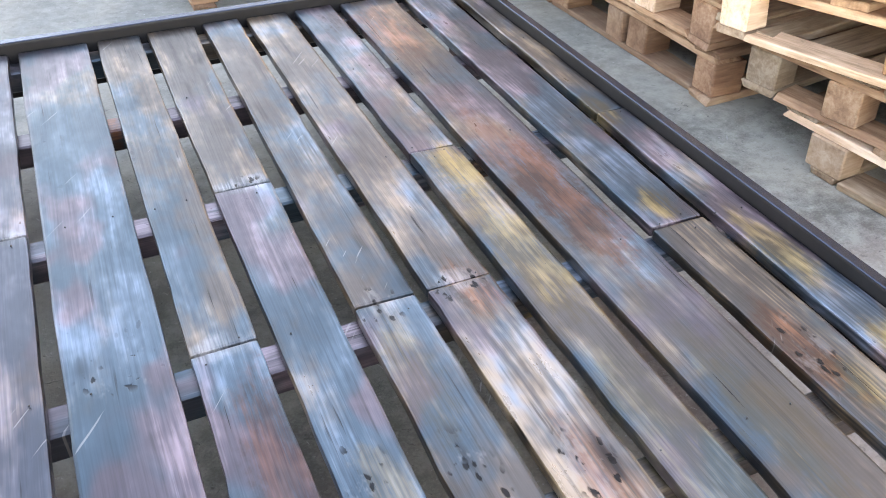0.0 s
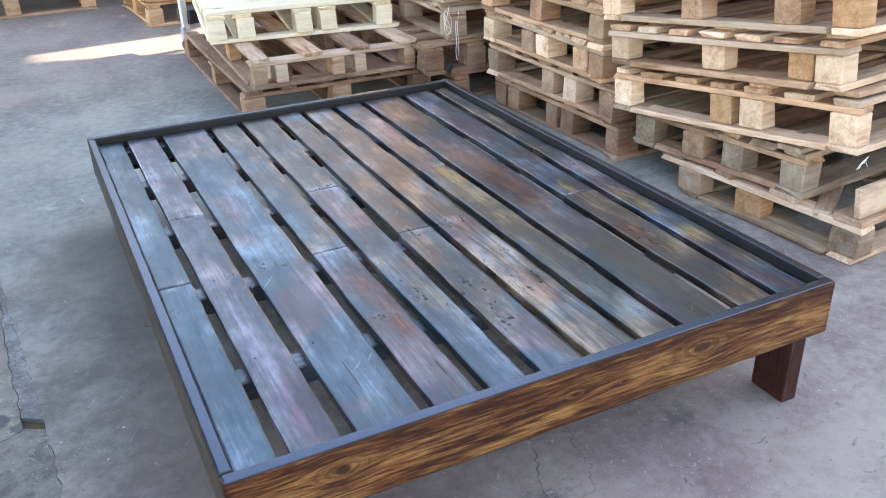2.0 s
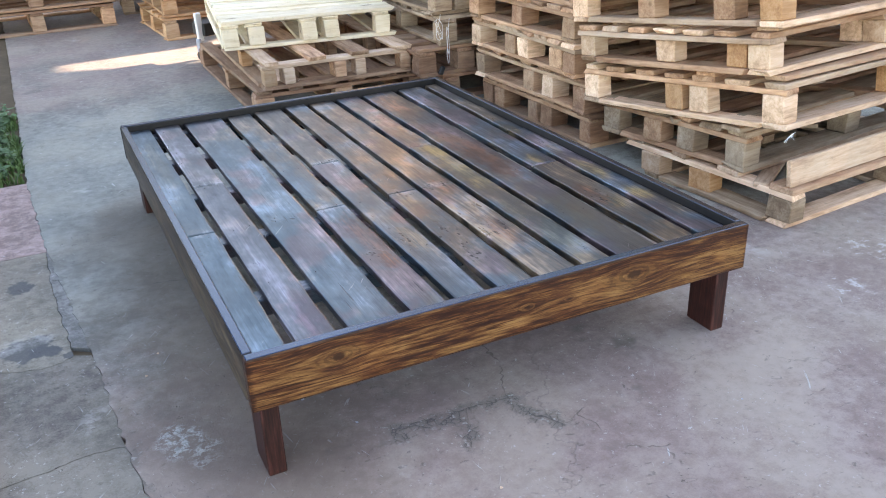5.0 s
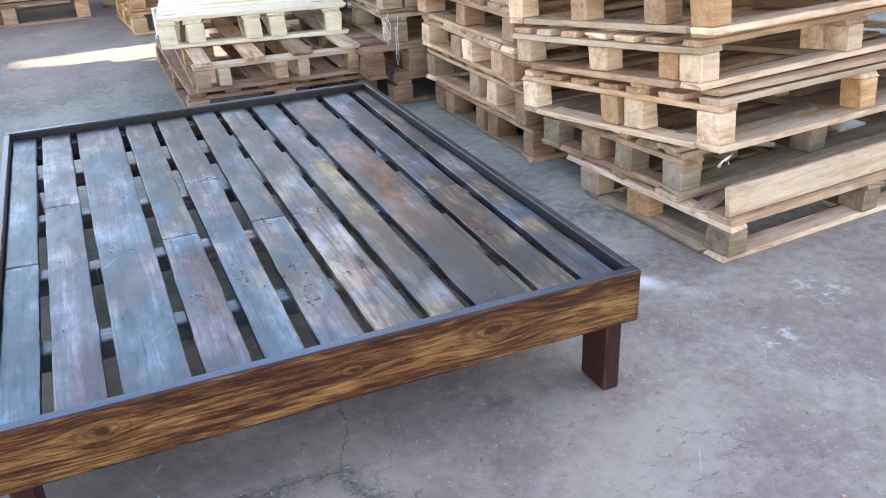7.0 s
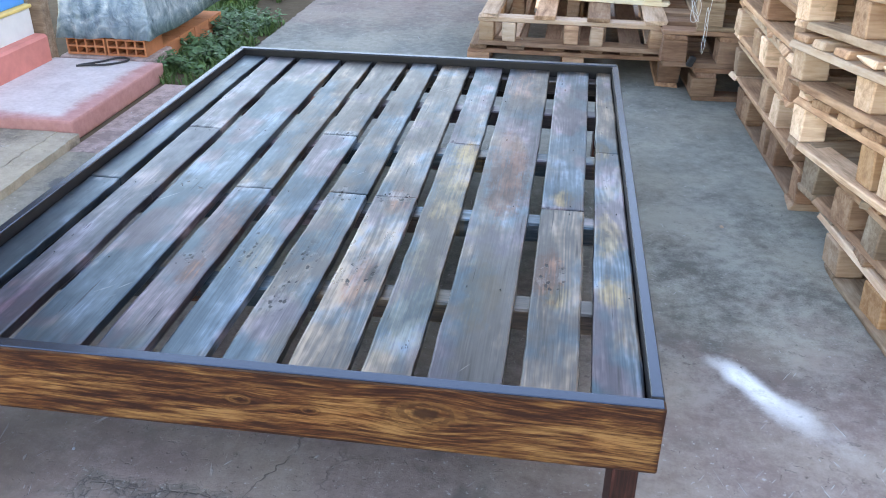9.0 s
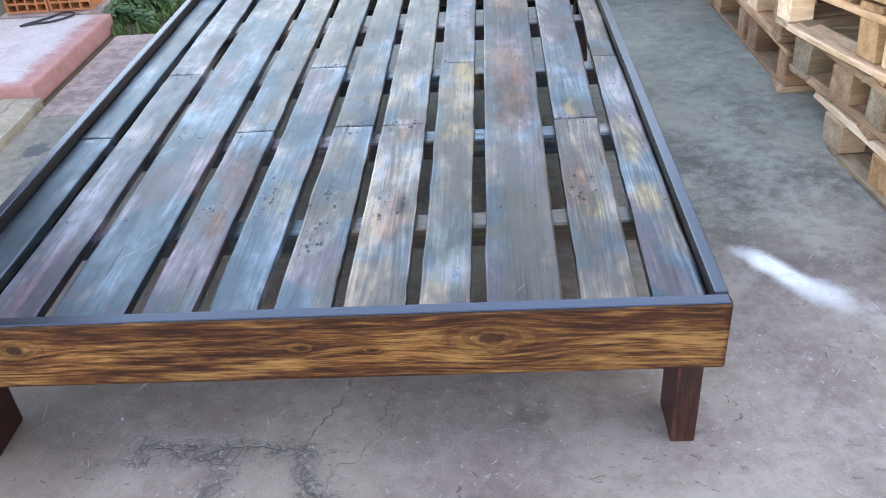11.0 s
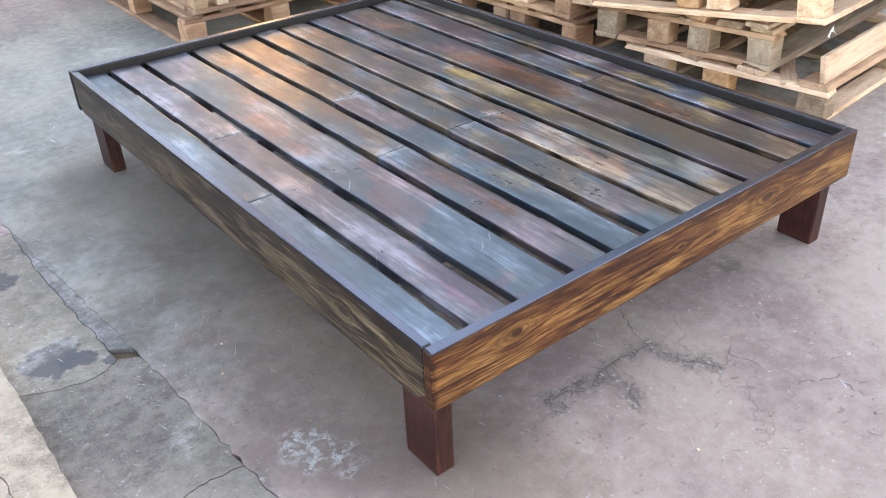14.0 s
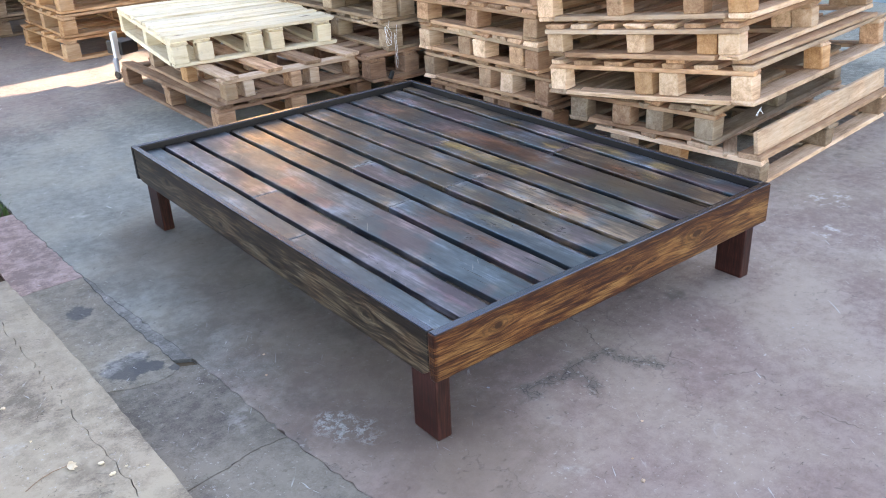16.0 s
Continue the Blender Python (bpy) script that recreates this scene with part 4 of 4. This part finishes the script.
# near stack beside the bed: the upper pallets tip towards the corner of the yard
stack((2.115, 0.437), 6.0, [
    (0.0, 0.0, 0.0, 0, 0, 1.4, 0.87, 0.153, PINE, LA, dict(tones=(PINE, PINE, PINE_WARM, OLD), deck=4, base="uv", blocks=(0.0, 0.51, 0.87), bw=0.11, bl=0.08)),
    (0.0, 0.235, 0.156, 1.0, 1.2, 1.4, 0.91, 0.158, OLD, LO, dict(tones=(OLD, OLD, OLD, PINE_WARM), blocks=(0.006, 0.307, 0.525, 0.838), deck=7, deck_on="u", bl=0.09)),
    (-0.040, 0.055, 0.376, 0, 6.2, 1.4, 1.06, 0.165, PINE, LA, dict(tones=NEW, deck=7, blocks=(0.0, 0.37, 0.505, 1.0), bl=0.075)),
    (-0.075, 0.115, 0.567, 0.5, 6.6, 1.4, 0.99, 0.150, PINE, LA, dict(tones=NEW, deck=7, blocks=(0.0, 0.11, 0.50, 1.0), bl=0.08)),
    (-0.080, 0.09, 0.738, -0.5, 6.8, 1.4, 1.10, 0.155, PINE, LA, dict(tones=NEW, deck=8, blocks=(0.0, 0.2, 0.59, 1.0), bl=0.08)),
    (-0.06, 0.06, 0.900, 0.5, 6.8, 1.4, 1.1, 0.155, PINE, LA, dict(tones=NEW, deck=8, bl=0.08)),
], "pallet stack beside the bed")
NEAR = pose(2.115, 0.437, 0, 0, 0, 6.0)


def loose(du, dv, z, turn, length, wood, label, lean=0.0, width=0.09, tip=0.0):
    """A loose plank laid flat between two pallets of the near stack."""
    ob = new("loose_plank", finish(box(length, width, 0.019, 0.003), "loose_plank", wood))
    ob.matrix_basis = NEAR @ pose(du, dv, z, tip, lean, turn)
    return tagged(ob, label, "plank", "loose planks in the stack")


for n, turn, wd in ((0, 1.0, OLD), (1, -1.5, PINE_WARM), (2, 0.5, OLD)):
    loose(0.60 + 0.02 * n, 0.31 - 0.02 * n, 0.3235 + 0.0192 * n, turn, 1.25, wd, "grey plank laid flat between two pallets")
for du, dv, z, turn in ((0.60, 0.12, 0.551, -1), (0.58, 0.45, 0.513, 2), (0.60, 0.80, 0.474, -2)):
    loose(du, dv, z, turn, 1.25, PINE_WARM, "thin pine plank between two pallets", tip=-6.3)
for du, dv, z, turn in ((0.60, 0.20, 0.7145, 1), (0.60, 0.60, 0.668, -2), (0.60, 0.95, 0.628, 2)):
    loose(du, dv, z, turn, 1.25, PINE, "pale pine plank between two pallets", tip=-6.7)
loose(0.28, 0.30, 0.115, 28, 0.62, PINE, "pale pine plank lying askew inside a pallet", 3.0, 0.06)
loose(0.24, 0.45, 0.262, -32, 0.60, OLD, "grey plank lying askew inside a pallet", 4.0, 0.05)
plank = new("loose_plank", finish(box(1.38, 0.024, 0.10, 0.004), "loose_plank", PINE))
plank.matrix_basis = pose(2.115, 0.437, 0, 0, 0, 6.0) @ pose(0.70, 0.045, 0.2045, -8, 0, 0)
tagged(plank, "pale pine plank standing on edge on a pallet", "plank")

# second stack along the bed
stack((2.02, 1.62), 2.0, [
    (0.01, -0.03, 0.0, 0, 0, 1.2, 0.99, 0.165, PINE_WARM, LB, dict(tones=(PINE_WARM, BROWN), deck=7, blocks=(0.0, 0.37, 0.49, 0.86, 1.0))),
    (-0.015, -0.02, 0.167, 1, 0, 1.2, 0.98, 0.165, PINE_WARM, LA, dict(tones=(PINE_WARM, PINE_WARM, PINE, BROWN), deck=7, blocks=(0.01, 0.29, 0.48, 1.0))),
    (-0.055, 0.02, 0.334, -1, 0, 1.2, 0.96, 0.155, PINE_WARM, LA, dict(tones=(PINE_WARM, PINE_WARM, PINE), deck=8, blocks=(0.0, 0.145, 0.47, 0.60, 1.0))),
    (-0.05, 0.04, 0.491, 1, 0, 1.2, 0.96, 0.155, PINE_WARM, LA, dict(tones=MIXED, deck=8, blocks=(0.0, 0.49, 0.95))),
    (-0.04, 0.0, 0.648, 0, 0, 1.2, 1.02, 0.16, PINE_WARM, LA, dict(tones=MIXED, deck=8)),
    (0.0, 0.0, 0.810, 2, 0, 1.2, 1.0, 0.16, PINE_WARM, LA, dict(tones=MIXED, deck=8)),
    (0.0, 0.0, 0.972, -1, 0, 1.2, 1.0, 0.15, PINE_WARM, LA, dict(tones=MIXED, deck=8)),
], "pallet stack along the bed")

# third stack, in the corner behind the bed
stack((1.82, 2.72), 0.0, [
    (0.0, 0.0, 0.0, 1, 0, 1.2, 1.2, 0.150, PINE_WARM, LB, dict(tones=(PINE_WARM, BROWN), deck=7, base="uv")),
    (-0.15, 0.0, 0.152, 0, 0, 1.2, 1.2, 0.160, BROWN, LB, dict(tones=(BROWN,), deck=7, rows=(0.0, 0.22, 1.0))),
    (-0.01, 0.0, 0.314, -1, 0, 1.2, 1.2, 0.165, OLD, LO, dict(tones=(OLD,), deck=8)),
    (-0.03, 0.02, 0.481, 1, 0, 1.2, 1.2, 0.160, OLD, LO, dict(tones=(OLD,), deck=8, rows=(0.0, 0.11, 1.0))),
    (0.0, 0.0, 0.643, 0, 0, 1.2, 1.2, 0.160, OLD, LO, dict(tones=(OLD, BROWN), deck=8)),
    (0.0, 0.0, 0.806, 0, 0, 1.2, 1.2, 0.160, OLD, LO, dict(tones=(OLD, BROWN), deck=8)),
], "pallet stack in the corner")

# low stack at the foot of the bed: a brown pallet and a bare one with a pale deck on top
stack((0.82, 2.92), -1.0, [
    (-0.035, 0.0, 0.0, 0.5, 0, 1.0, 1.52, 0.162, BROWN, "brown timber pallet under two paler pallets", dict(tones=(BROWN, PINE_WARM), deck=6, deck_on="v", base="v", bl=0.10)),
    (0.015, -0.02, 0.165, -1, 0, 0.86, 1.2, 0.150, PINE, "bare pine pallet frame with few deck boards", dict(tones=(PINE, PINE, PINE_WARM), deck=4, deck_on="v", rows=(0.0, 0.13, 0.5, 0.66, 1.0), bl=0.065)),
    (-0.095, 0.375, 0.318, -7.0, 0, 1.0, 1.38, 0.165, WHITE_WOOD, "pallet with a closed bleached deck on top of the stack", dict(tones=(WHITE_WOOD,), deck=11, deck_on="u", deck_w=0.102, rows=(0.0, 0.15, 0.49, 0.63, 0.97), bl=0.09)),
], "low stack at the foot of the bed")

# far stacks
for i in range(4):
    pallet(pose(0.752 + 0.01 * i, 5.5, 0.178 * i, 0, 0, 3 - 2 * (i % 2)), 1.2, 1.0, 0.172, ORANGE, "orange-toned pine pallet in the far stack", "far pallet stack", tones=(ORANGE,), deck=5, base="uv")
for i in range(4):
    pallet(pose(-0.75 + 0.02 * i, 6.45, 0.20 * i, 0, 0, 2), 1.25, 1.0, 0.19, BROWN, "reddish brown timber pallet far across the yard", "stack across the yard", tones=(BROWN, PINE_WARM), deck=5)
for i in range(4):
    pallet(pose(0.62, 7.0, 0.17 * i, 0, 0, -3), 1.2, 1.0, 0.165, OLD, "weathered grey pallet behind the far stack", "grey stack across the yard", tones=(OLD,), deck=5)


# ---- things at the edge of the yard ----
def grass_bed(name, label, areas, count, seed):
    r = random.Random(seed)
    verts, faces = [], []
    for i in range(count):
        x0, x1, y0, y1 = r.choices(areas, [(a[1] - a[0]) * (a[3] - a[2]) for a in areas])[0]
        x, y = r.uniform(x0, x1), r.uniform(y0, y1)
        if noise.noise(Vector((x * 5, y * 5, 0.3))) < -0.28:
            continue
        a, hgt, w, lean = r.uniform(0, 6.28), r.uniform(0.012, 0.05), r.uniform(0.002, 0.006), r.uniform(0.01, 0.05)
        ca, sa = math.cos(a), math.sin(a)
        k = len(verts)
        verts += [(x - sa * w, y + ca * w, -0.013), (x + sa * w, y - ca * w, -0.013),
                  (x + ca * lean * 0.45 + sa * w * 0.8, y + sa * lean * 0.45 - ca * w * 0.8, hgt * 0.62), (x + ca * lean * 0.45 - sa * w * 0.8, y + sa * lean * 0.45 + ca * w * 0.8, hgt * 0.62),
                  (x + ca * lean, y + sa * lean, hgt)]
        faces += [(k, k + 1, k + 2, k + 3), (k + 3, k + 2, k + 4)]
    me = bpy.data.meshes.new(name)
    me.from_pydata(verts, [], faces)
    me.materials.append(GRASS_MAT)
    return tagged(new(name, me), label, "grass", "", "stuff")


def foliage(verts, faces, r, root, stems, height, leaf):
    """Leafy stems from one root: pairs of pointed leaves up each stem."""
    for i in range(stems):
        a, lean, h = r.uniform(0, 6.28), r.uniform(0.1, 0.6), height * r.uniform(0.6, 1.1)
        n = max(3, int(h / 0.022))
        for j in range(1, n + 1):
            s = j / n
            p = Vector((root[0] + math.cos(a) * lean * h * s * s, root[1] + math.sin(a) * lean * h * s * s, root[2] + h * s))
            for side in (0, 1, 2):
                b = a + j * 2.4 + side * 2.1 + r.uniform(-0.4, 0.4)
                l, w, dip = leaf * r.uniform(0.6, 1.2), leaf * 0.26 * r.uniform(0.7, 1.3), r.uniform(-0.5, 0.5)
                d = Vector((math.cos(b), math.sin(b), dip))
                t = Vector((-math.sin(b), math.cos(b), r.uniform(-0.4, 0.4)))
                k = len(verts)
                verts += [tuple(p), tuple(p + d * l * 0.45 + t * w), tuple(p + d * l), tuple(p + d * l * 0.45 - t * w)]
                faces.append((k, k + 1, k + 2, k + 3))


def leafy(name, label, category, material, roots, stems, height, leaf, seed, kind="", stem_mat=None):
    r = random.Random(seed)
    verts, faces = [], []
    for root in roots:
        foliage(verts, faces, r, root, stems, height, leaf)
    me = bpy.data.meshes.new(name)
    me.from_pydata(verts, [], faces)
    me.materials.append(material)
    return me


wr = random.Random(31)
shrub = thing("shrub", pose(-0.93, 4.32, -0.014), "small yellow-green leafy shrub in the grass", "shrub")
new("leaves", leafy("leaves", "", "", SHRUB_MAT, [(wr.uniform(-0.12, 0.12), wr.uniform(-0.12, 0.12), 0.0) for _ in range(7)], 7, 0.30, 0.055, 6)).parent = shrub
bm = bmesh.new()
for i in range(7):
    bmesh.ops.create_cone(bm, segments=6, radius1=0.006, radius2=0.002, depth=0.24, matrix=pose(wr.uniform(-0.1, 0.1), wr.uniform(-0.1, 0.1), 0.11, wr.uniform(-25, 25), wr.uniform(-25, 25), 0))
part("stem", bm, OLD, shrub)
weeds = new("weeds", leafy("weeds", "", "", WEED_MAT, [(wr.uniform(-0.80, -0.45), wr.uniform(2.62, 3.9), -0.014) for _ in range(110)], 4, 0.075, 0.034, 7))
tagged(weeds, "low leafy green weeds among the grass", "weeds", "", "stuff")
grass_bed("grass", "short uneven green grass beside the concrete", [(-0.84, -0.41, 2.57, 3.85), (-0.84, -0.62, 3.85, 5.9), (-1.6, -0.84, 3.65, 5.9)], 15000, 4)


def hollow_brick():
    """A hollow clay brick lying with its eight cavities to the front; origin at the bottom front left."""
    w, l, h, wall = 0.198, 0.19, 0.083, 0.010
    b = thing("hollow_brick", pose(0, 0, 0), "orange hollow clay brick with square cavities", "brick", "row of hollow bricks")
    bm = bmesh.new()
    xs, zs = [], []
    for i in range(5):
        c = wall / 2 + (w - wall) * i / 4
        xs += [c - wall * 0.45, c + wall * 0.45]
    for i in range(3):
        c = wall / 2 + (h - wall) * i / 2
        zs += [c - wall * 0.45, c + wall * 0.45]
    vs = [[bm.verts.new((x, 0, z)) for x in xs] for z in zs]
    fs = [bm.faces.new((vs[j][i], vs[j][i + 1], vs[j + 1][i + 1], vs[j + 1][i])) for j in range(5) for i in range(9) if i % 2 == 0 or j % 2 == 0]
    out = bmesh.ops.extrude_face_region(bm, geom=fs)
    bmesh.ops.translate(bm, vec=(0, l, 0), verts=[g for g in out["geom"] if isinstance(g, bmesh.types.BMVert)])
    bmesh.ops.recalc_face_normals(bm, faces=bm.faces[:])
    part("shell", bm, TERRACOTTA, b)
    # near-black plate paints the shade inside the cavities
    part("cavity_back", box(w - 0.012, 0.01, h - 0.012, 0, (w / 2, 0.12, h / 2)), DARK_HOLE, b)
    return b


first = hollow_brick()
first.matrix_basis = pose(-1.152, 2.705, 0.0755)
for i in range(1, 2):
    copy_thing(first, pose(-1.152 + 0.206 * i, 2.705, 0.0755))
for j in range(1, 5):
    copy_thing(first, pose(-0.946, 2.705 + 0.196 * j, 0.0755 if j == 0 else 0.0))
    copy_thing(first, pose(-1.152, 2.705 + 0.196 * j, 0.0))
base_pad = new("cement_pad", finish(box(0.46, 0.26, 0.10, 0.006, (-0.95, 2.80, 0.0245)), "cement_pad", CONC_RED))
tagged(base_pad, "low red-washed cement pad under hollow bricks", "pad", "", "structure")


def plastic_cover():
    """A loose sheet of plastic pulled over a heap: folds on top, a hanging hem in front and beside."""
    bm = bmesh.new()
    nx, ny = 44, 56
    grid = []
    for j in range(ny + 1):
        row = []
        for i in range(nx + 1):
            u, v = i / nx, j / ny
            x, y = -1.19 + 0.48 * u, 2.69 + 0.92 * v
            edge = min(u, 1 - u, v * 1.9, (1 - v) * 1.9)
            rise = min(1.0, edge / 0.16)
            z = 0.160 + 0.30 * (1 - (1 - rise) ** 2)
            fold = noise.noise(Vector((x * 9, y * 4, 0.2))) * 0.035 + noise.noise(Vector((x * 26, y * 9, z * 5))) * 0.014
            z += fold * (0.3 + rise)
            y -= 0.016 * noise.noise(Vector((x * 30, z * 6, 1.0))) * (1 - v)
            row.append(bm.verts.new((x, y, z)))
        grid.append(row)
    for j in range(ny):
        for i in range(nx):
            f = bm.faces.new((grid[j][i], grid[j][i + 1], grid[j + 1][i + 1], grid[j + 1][i]))
            f.smooth = True
    ob = new("plastic_sheet", finish(bm, "plastic_sheet", PLASTIC))
    m = ob.modifiers.new("thickness", "SOLIDIFY")
    m.thickness = 0.002
    return tagged(ob, "crumpled grey translucent plastic sheet over stacked bricks", "plastic sheet")


plastic_cover()


def tube(name, points, radius, material, label, category, cyclic=False, parent=None):
    c = bpy.data.curves.new(name, "CURVE")
    c.dimensions, c.bevel_depth, c.bevel_resolution, c.resolution_u = "3D", radius, 2, 6
    sp = c.splines.new("NURBS")
    sp.points.add(len(points) - 1)
    for p, q in zip(sp.points, points):
        p.co = (*q, 1.0)
    sp.use_endpoint_u, sp.use_cyclic_u, sp.order_u = True, cyclic, 4
    c.materials.append(material)
    ob = new(name, c)
    ob.parent = parent
    return tagged(ob, label, category)


# cable lying on the red step
tube("cable", [(-1.00, 2.50, 0.081), (-0.95, 2.53, 0.081), (-0.90, 2.52, 0.081), (-0.84, 2.56, 0.082), (-0.79, 2.62, 0.083), (-0.82, 2.66, 0.084), (-0.88, 2.655, 0.083), (-0.90, 2.60, 0.081), (-0.93, 2.55, 0.086), (-0.99, 2.515, 0.081)], 0.005, BLACK, "black electric cable lying coiled on the step", "cable")
post = new("post", finish(box(0.07, 0.07, 1.7, 0.012, (-1.22, 2.645, 0.85), 2), "post", OLD))
tagged(post, "dark weathered timber post at the house corner", "post")


def strap(name, at, spread, drop, seed, loops, label):
    """Tangled packing strap: a loose bundle of loops that hangs from a board."""
    r = random.Random(seed)
    pts = []
    for i in range(loops * 6):
        a = i * 1.05
        pts.append((at[0] + math.cos(a) * spread * r.uniform(0.3, 1.0), at[1] + math.sin(a) * spread * 0.4 * r.uniform(0.3, 1.0) - 0.01, at[2] - drop * abs(math.sin(i * 0.41)) * r.uniform(0.6, 1.0)))
    return tube(name, pts, 0.0011, STRAP, label, "strap")


strap("packing_strap", (1.78, 2.69, 0.50), 0.035, 0.17, 1, 3, "tangled white packing strap hanging from grey pallets")
strap("packing_strap", (1.84, 2.70, 0.47), 0.012, 0.30, 2, 2, "thin white packing strap hanging down the pallets")
strap("packing_strap", (1.02, 2.95, 0.19), 0.05, 0.03, 3, 3, "white packing strap tangled on a low pallet")
fr_rng = random.Random(12)
frayed = thing("packing_strap", pose(2.075, 0.455, 0.372, 0, 0, -10), "frayed end of white packing strap under a pallet", "strap")
for i in range(6):
    a = fr_rng.uniform(-0.5, 0.5)
    tube("strand", [(0.03, 0.02, 0), (0.0, fr_rng.uniform(-0.004, 0.004), 0), (-0.012 + a * 0.03, -0.012, -0.008 * fr_rng.random()), (-0.014 + a * 0.06, -0.02, -0.022 * fr_rng.random())], 0.0009, STRAP, "", "", parent=frayed)
knot_black = new("strap_clip", finish(box(0.03, 0.02, 0.05, 0.006), "strap_clip", BLACK))
knot_black.matrix_basis = pose(1.80, 2.70, 0.185, 10, 20, 0)
tagged(knot_black, "black plastic clip on a packing strap", "clip")

# made-up trolley behind the low stack: white bar for sunlit ground, tray for shadow
trolley = thing("hand_trolley", pose(0.84, 4.66, 0, 0, 0, 20), "made-up small trolley shape for bright and dark marks behind pallets", "trolley")
fr = part("frame", box(0.045, 0.03, 0.20, 0.008, (0.0, 0, 0.10), 2), STRAP, trolley, "white bar standing in for sunlit ground")
fr.matrix_basis = pose(0.02, 0, 0.13, 4, -3, 0)
part("tray", box(0.14, 0.16, 0.09, 0.008, (0.10, 0.03, 0.21), 2), BLACK, trolley, "dark box standing in for a shadow")
part("fork", box(0.022, 0.045, 0.12, 0.006, (0.0, 0, 0.09)), GREY_METAL, trolley, "grey steel fork")
bm = bmesh.new()
bmesh.ops.create_cone(bm, cap_ends=True, segments=24, radius1=0.032, radius2=0.032, depth=0.024, matrix=Matrix.Translation((0, 0, 0.032)) @ Matrix.Rotation(radians(90), 4, "Y"))
bmesh.ops.bevel(bm, geom=[e for e in bm.edges if e.calc_face_angle(0) > 1.0], offset=0.005, segments=2, affect="EDGES")
part("wheel", bm, BLACK, trolley, "black rubber wheel")


# ---- litter on the floor ----
def chips(name, label, category, material, spots, size, seed):
    r = random.Random(seed)
    for x, y, z in spots:
        bm = bmesh.new()
        bmesh.ops.create_icosphere(bm, subdivisions=1, radius=size * r.uniform(0.6, 1.3))
        for v in bm.verts:
            v.co = Vector((v.co.x * r.uniform(0.7, 1.5), v.co.y * r.uniform(0.6, 1.2), v.co.z * r.uniform(0.3, 0.6)))
        zmin = min(v.co.z for v in bm.verts)
        ob = new(name, finish(bm, name, material))
        ob.matrix_basis = pose(x, y, z - zmin - 0.0005, 0, 0, r.uniform(0, 360))
        tagged(ob, label, category, "litter on the yard")


crng = random.Random(21)
chips("wood_chip", "small pale chip of wood on the concrete", "wood chip", PINE, [(1.78, 1.42, 0.0), (0.30, -0.42, 0.0), (-0.17, 0.62, 0.0), (-0.12, 0.73, 0.0)] + [(crng.uniform(-0.1, 2.6), crng.uniform(-0.9, -0.1), 0.0) for _ in range(8)], 0.006, 2)
chips("pebble", "tiny grey pebble on the concrete", "pebble", GREY_METAL, [(crng.uniform(-0.2, 2.9), crng.uniform(-1.1, 0.4), 0.0) for _ in range(14)], 0.004, 5)
chips("leaf_scrap", "dry pale leaf scrap on the cement step", "leaf", WHITE_WOOD, [(-0.653, 0.451, 0.030), (-0.611, 0.419, 0.030), (-0.812, 0.721, 0.032), (-0.69, 0.44, 0.032), (-0.83, 0.93, 0.032), (-0.70, 0.50, 0.032)], 0.0062, 8)


def dry_flower():
    """A withered flower lying on the step: bent stem, ragged head."""
    f = thing("dry_flower", pose(-0.80, 0.548, 0.034, 0, 0, -12), "withered pale flower with a bent stem on the step", "flower")
    tube("stem", [(-0.07, -0.045, 0.001), (-0.045, -0.02, 0.002), (-0.015, -0.004, 0.002), (0.0, 0.0, 0.004), (0.03, 0.002, 0.005)], 0.0011, OLD, "", "", parent=f)
    r = random.Random(3)
    verts, faces = [], []
    for i in range(9):
        a, l = r.uniform(-0.9, 0.9), r.uniform(0.014, 0.03)
        k = len(verts)
        verts += [(0.028, 0.002, 0.004), (0.028 + math.cos(a) * l * 0.6 - math.sin(a) * 0.005, math.sin(a) * l * 0.6 + 0.005, 0.009), (0.028 + math.cos(a) * l, math.sin(a) * l, r.uniform(0.0, 0.01)), (0.028 + math.cos(a) * l * 0.6 + math.sin(a) * 0.005, math.sin(a) * l * 0.6 - 0.005, 0.003)]
        faces.append((k, k + 1, k + 2, k + 3))
    me = bpy.data.meshes.new("petals")
    me.from_pydata(verts, [], faces)
    me.materials.append(WHITE_WOOD)
    new("petals", me).parent = f


dry_flower()
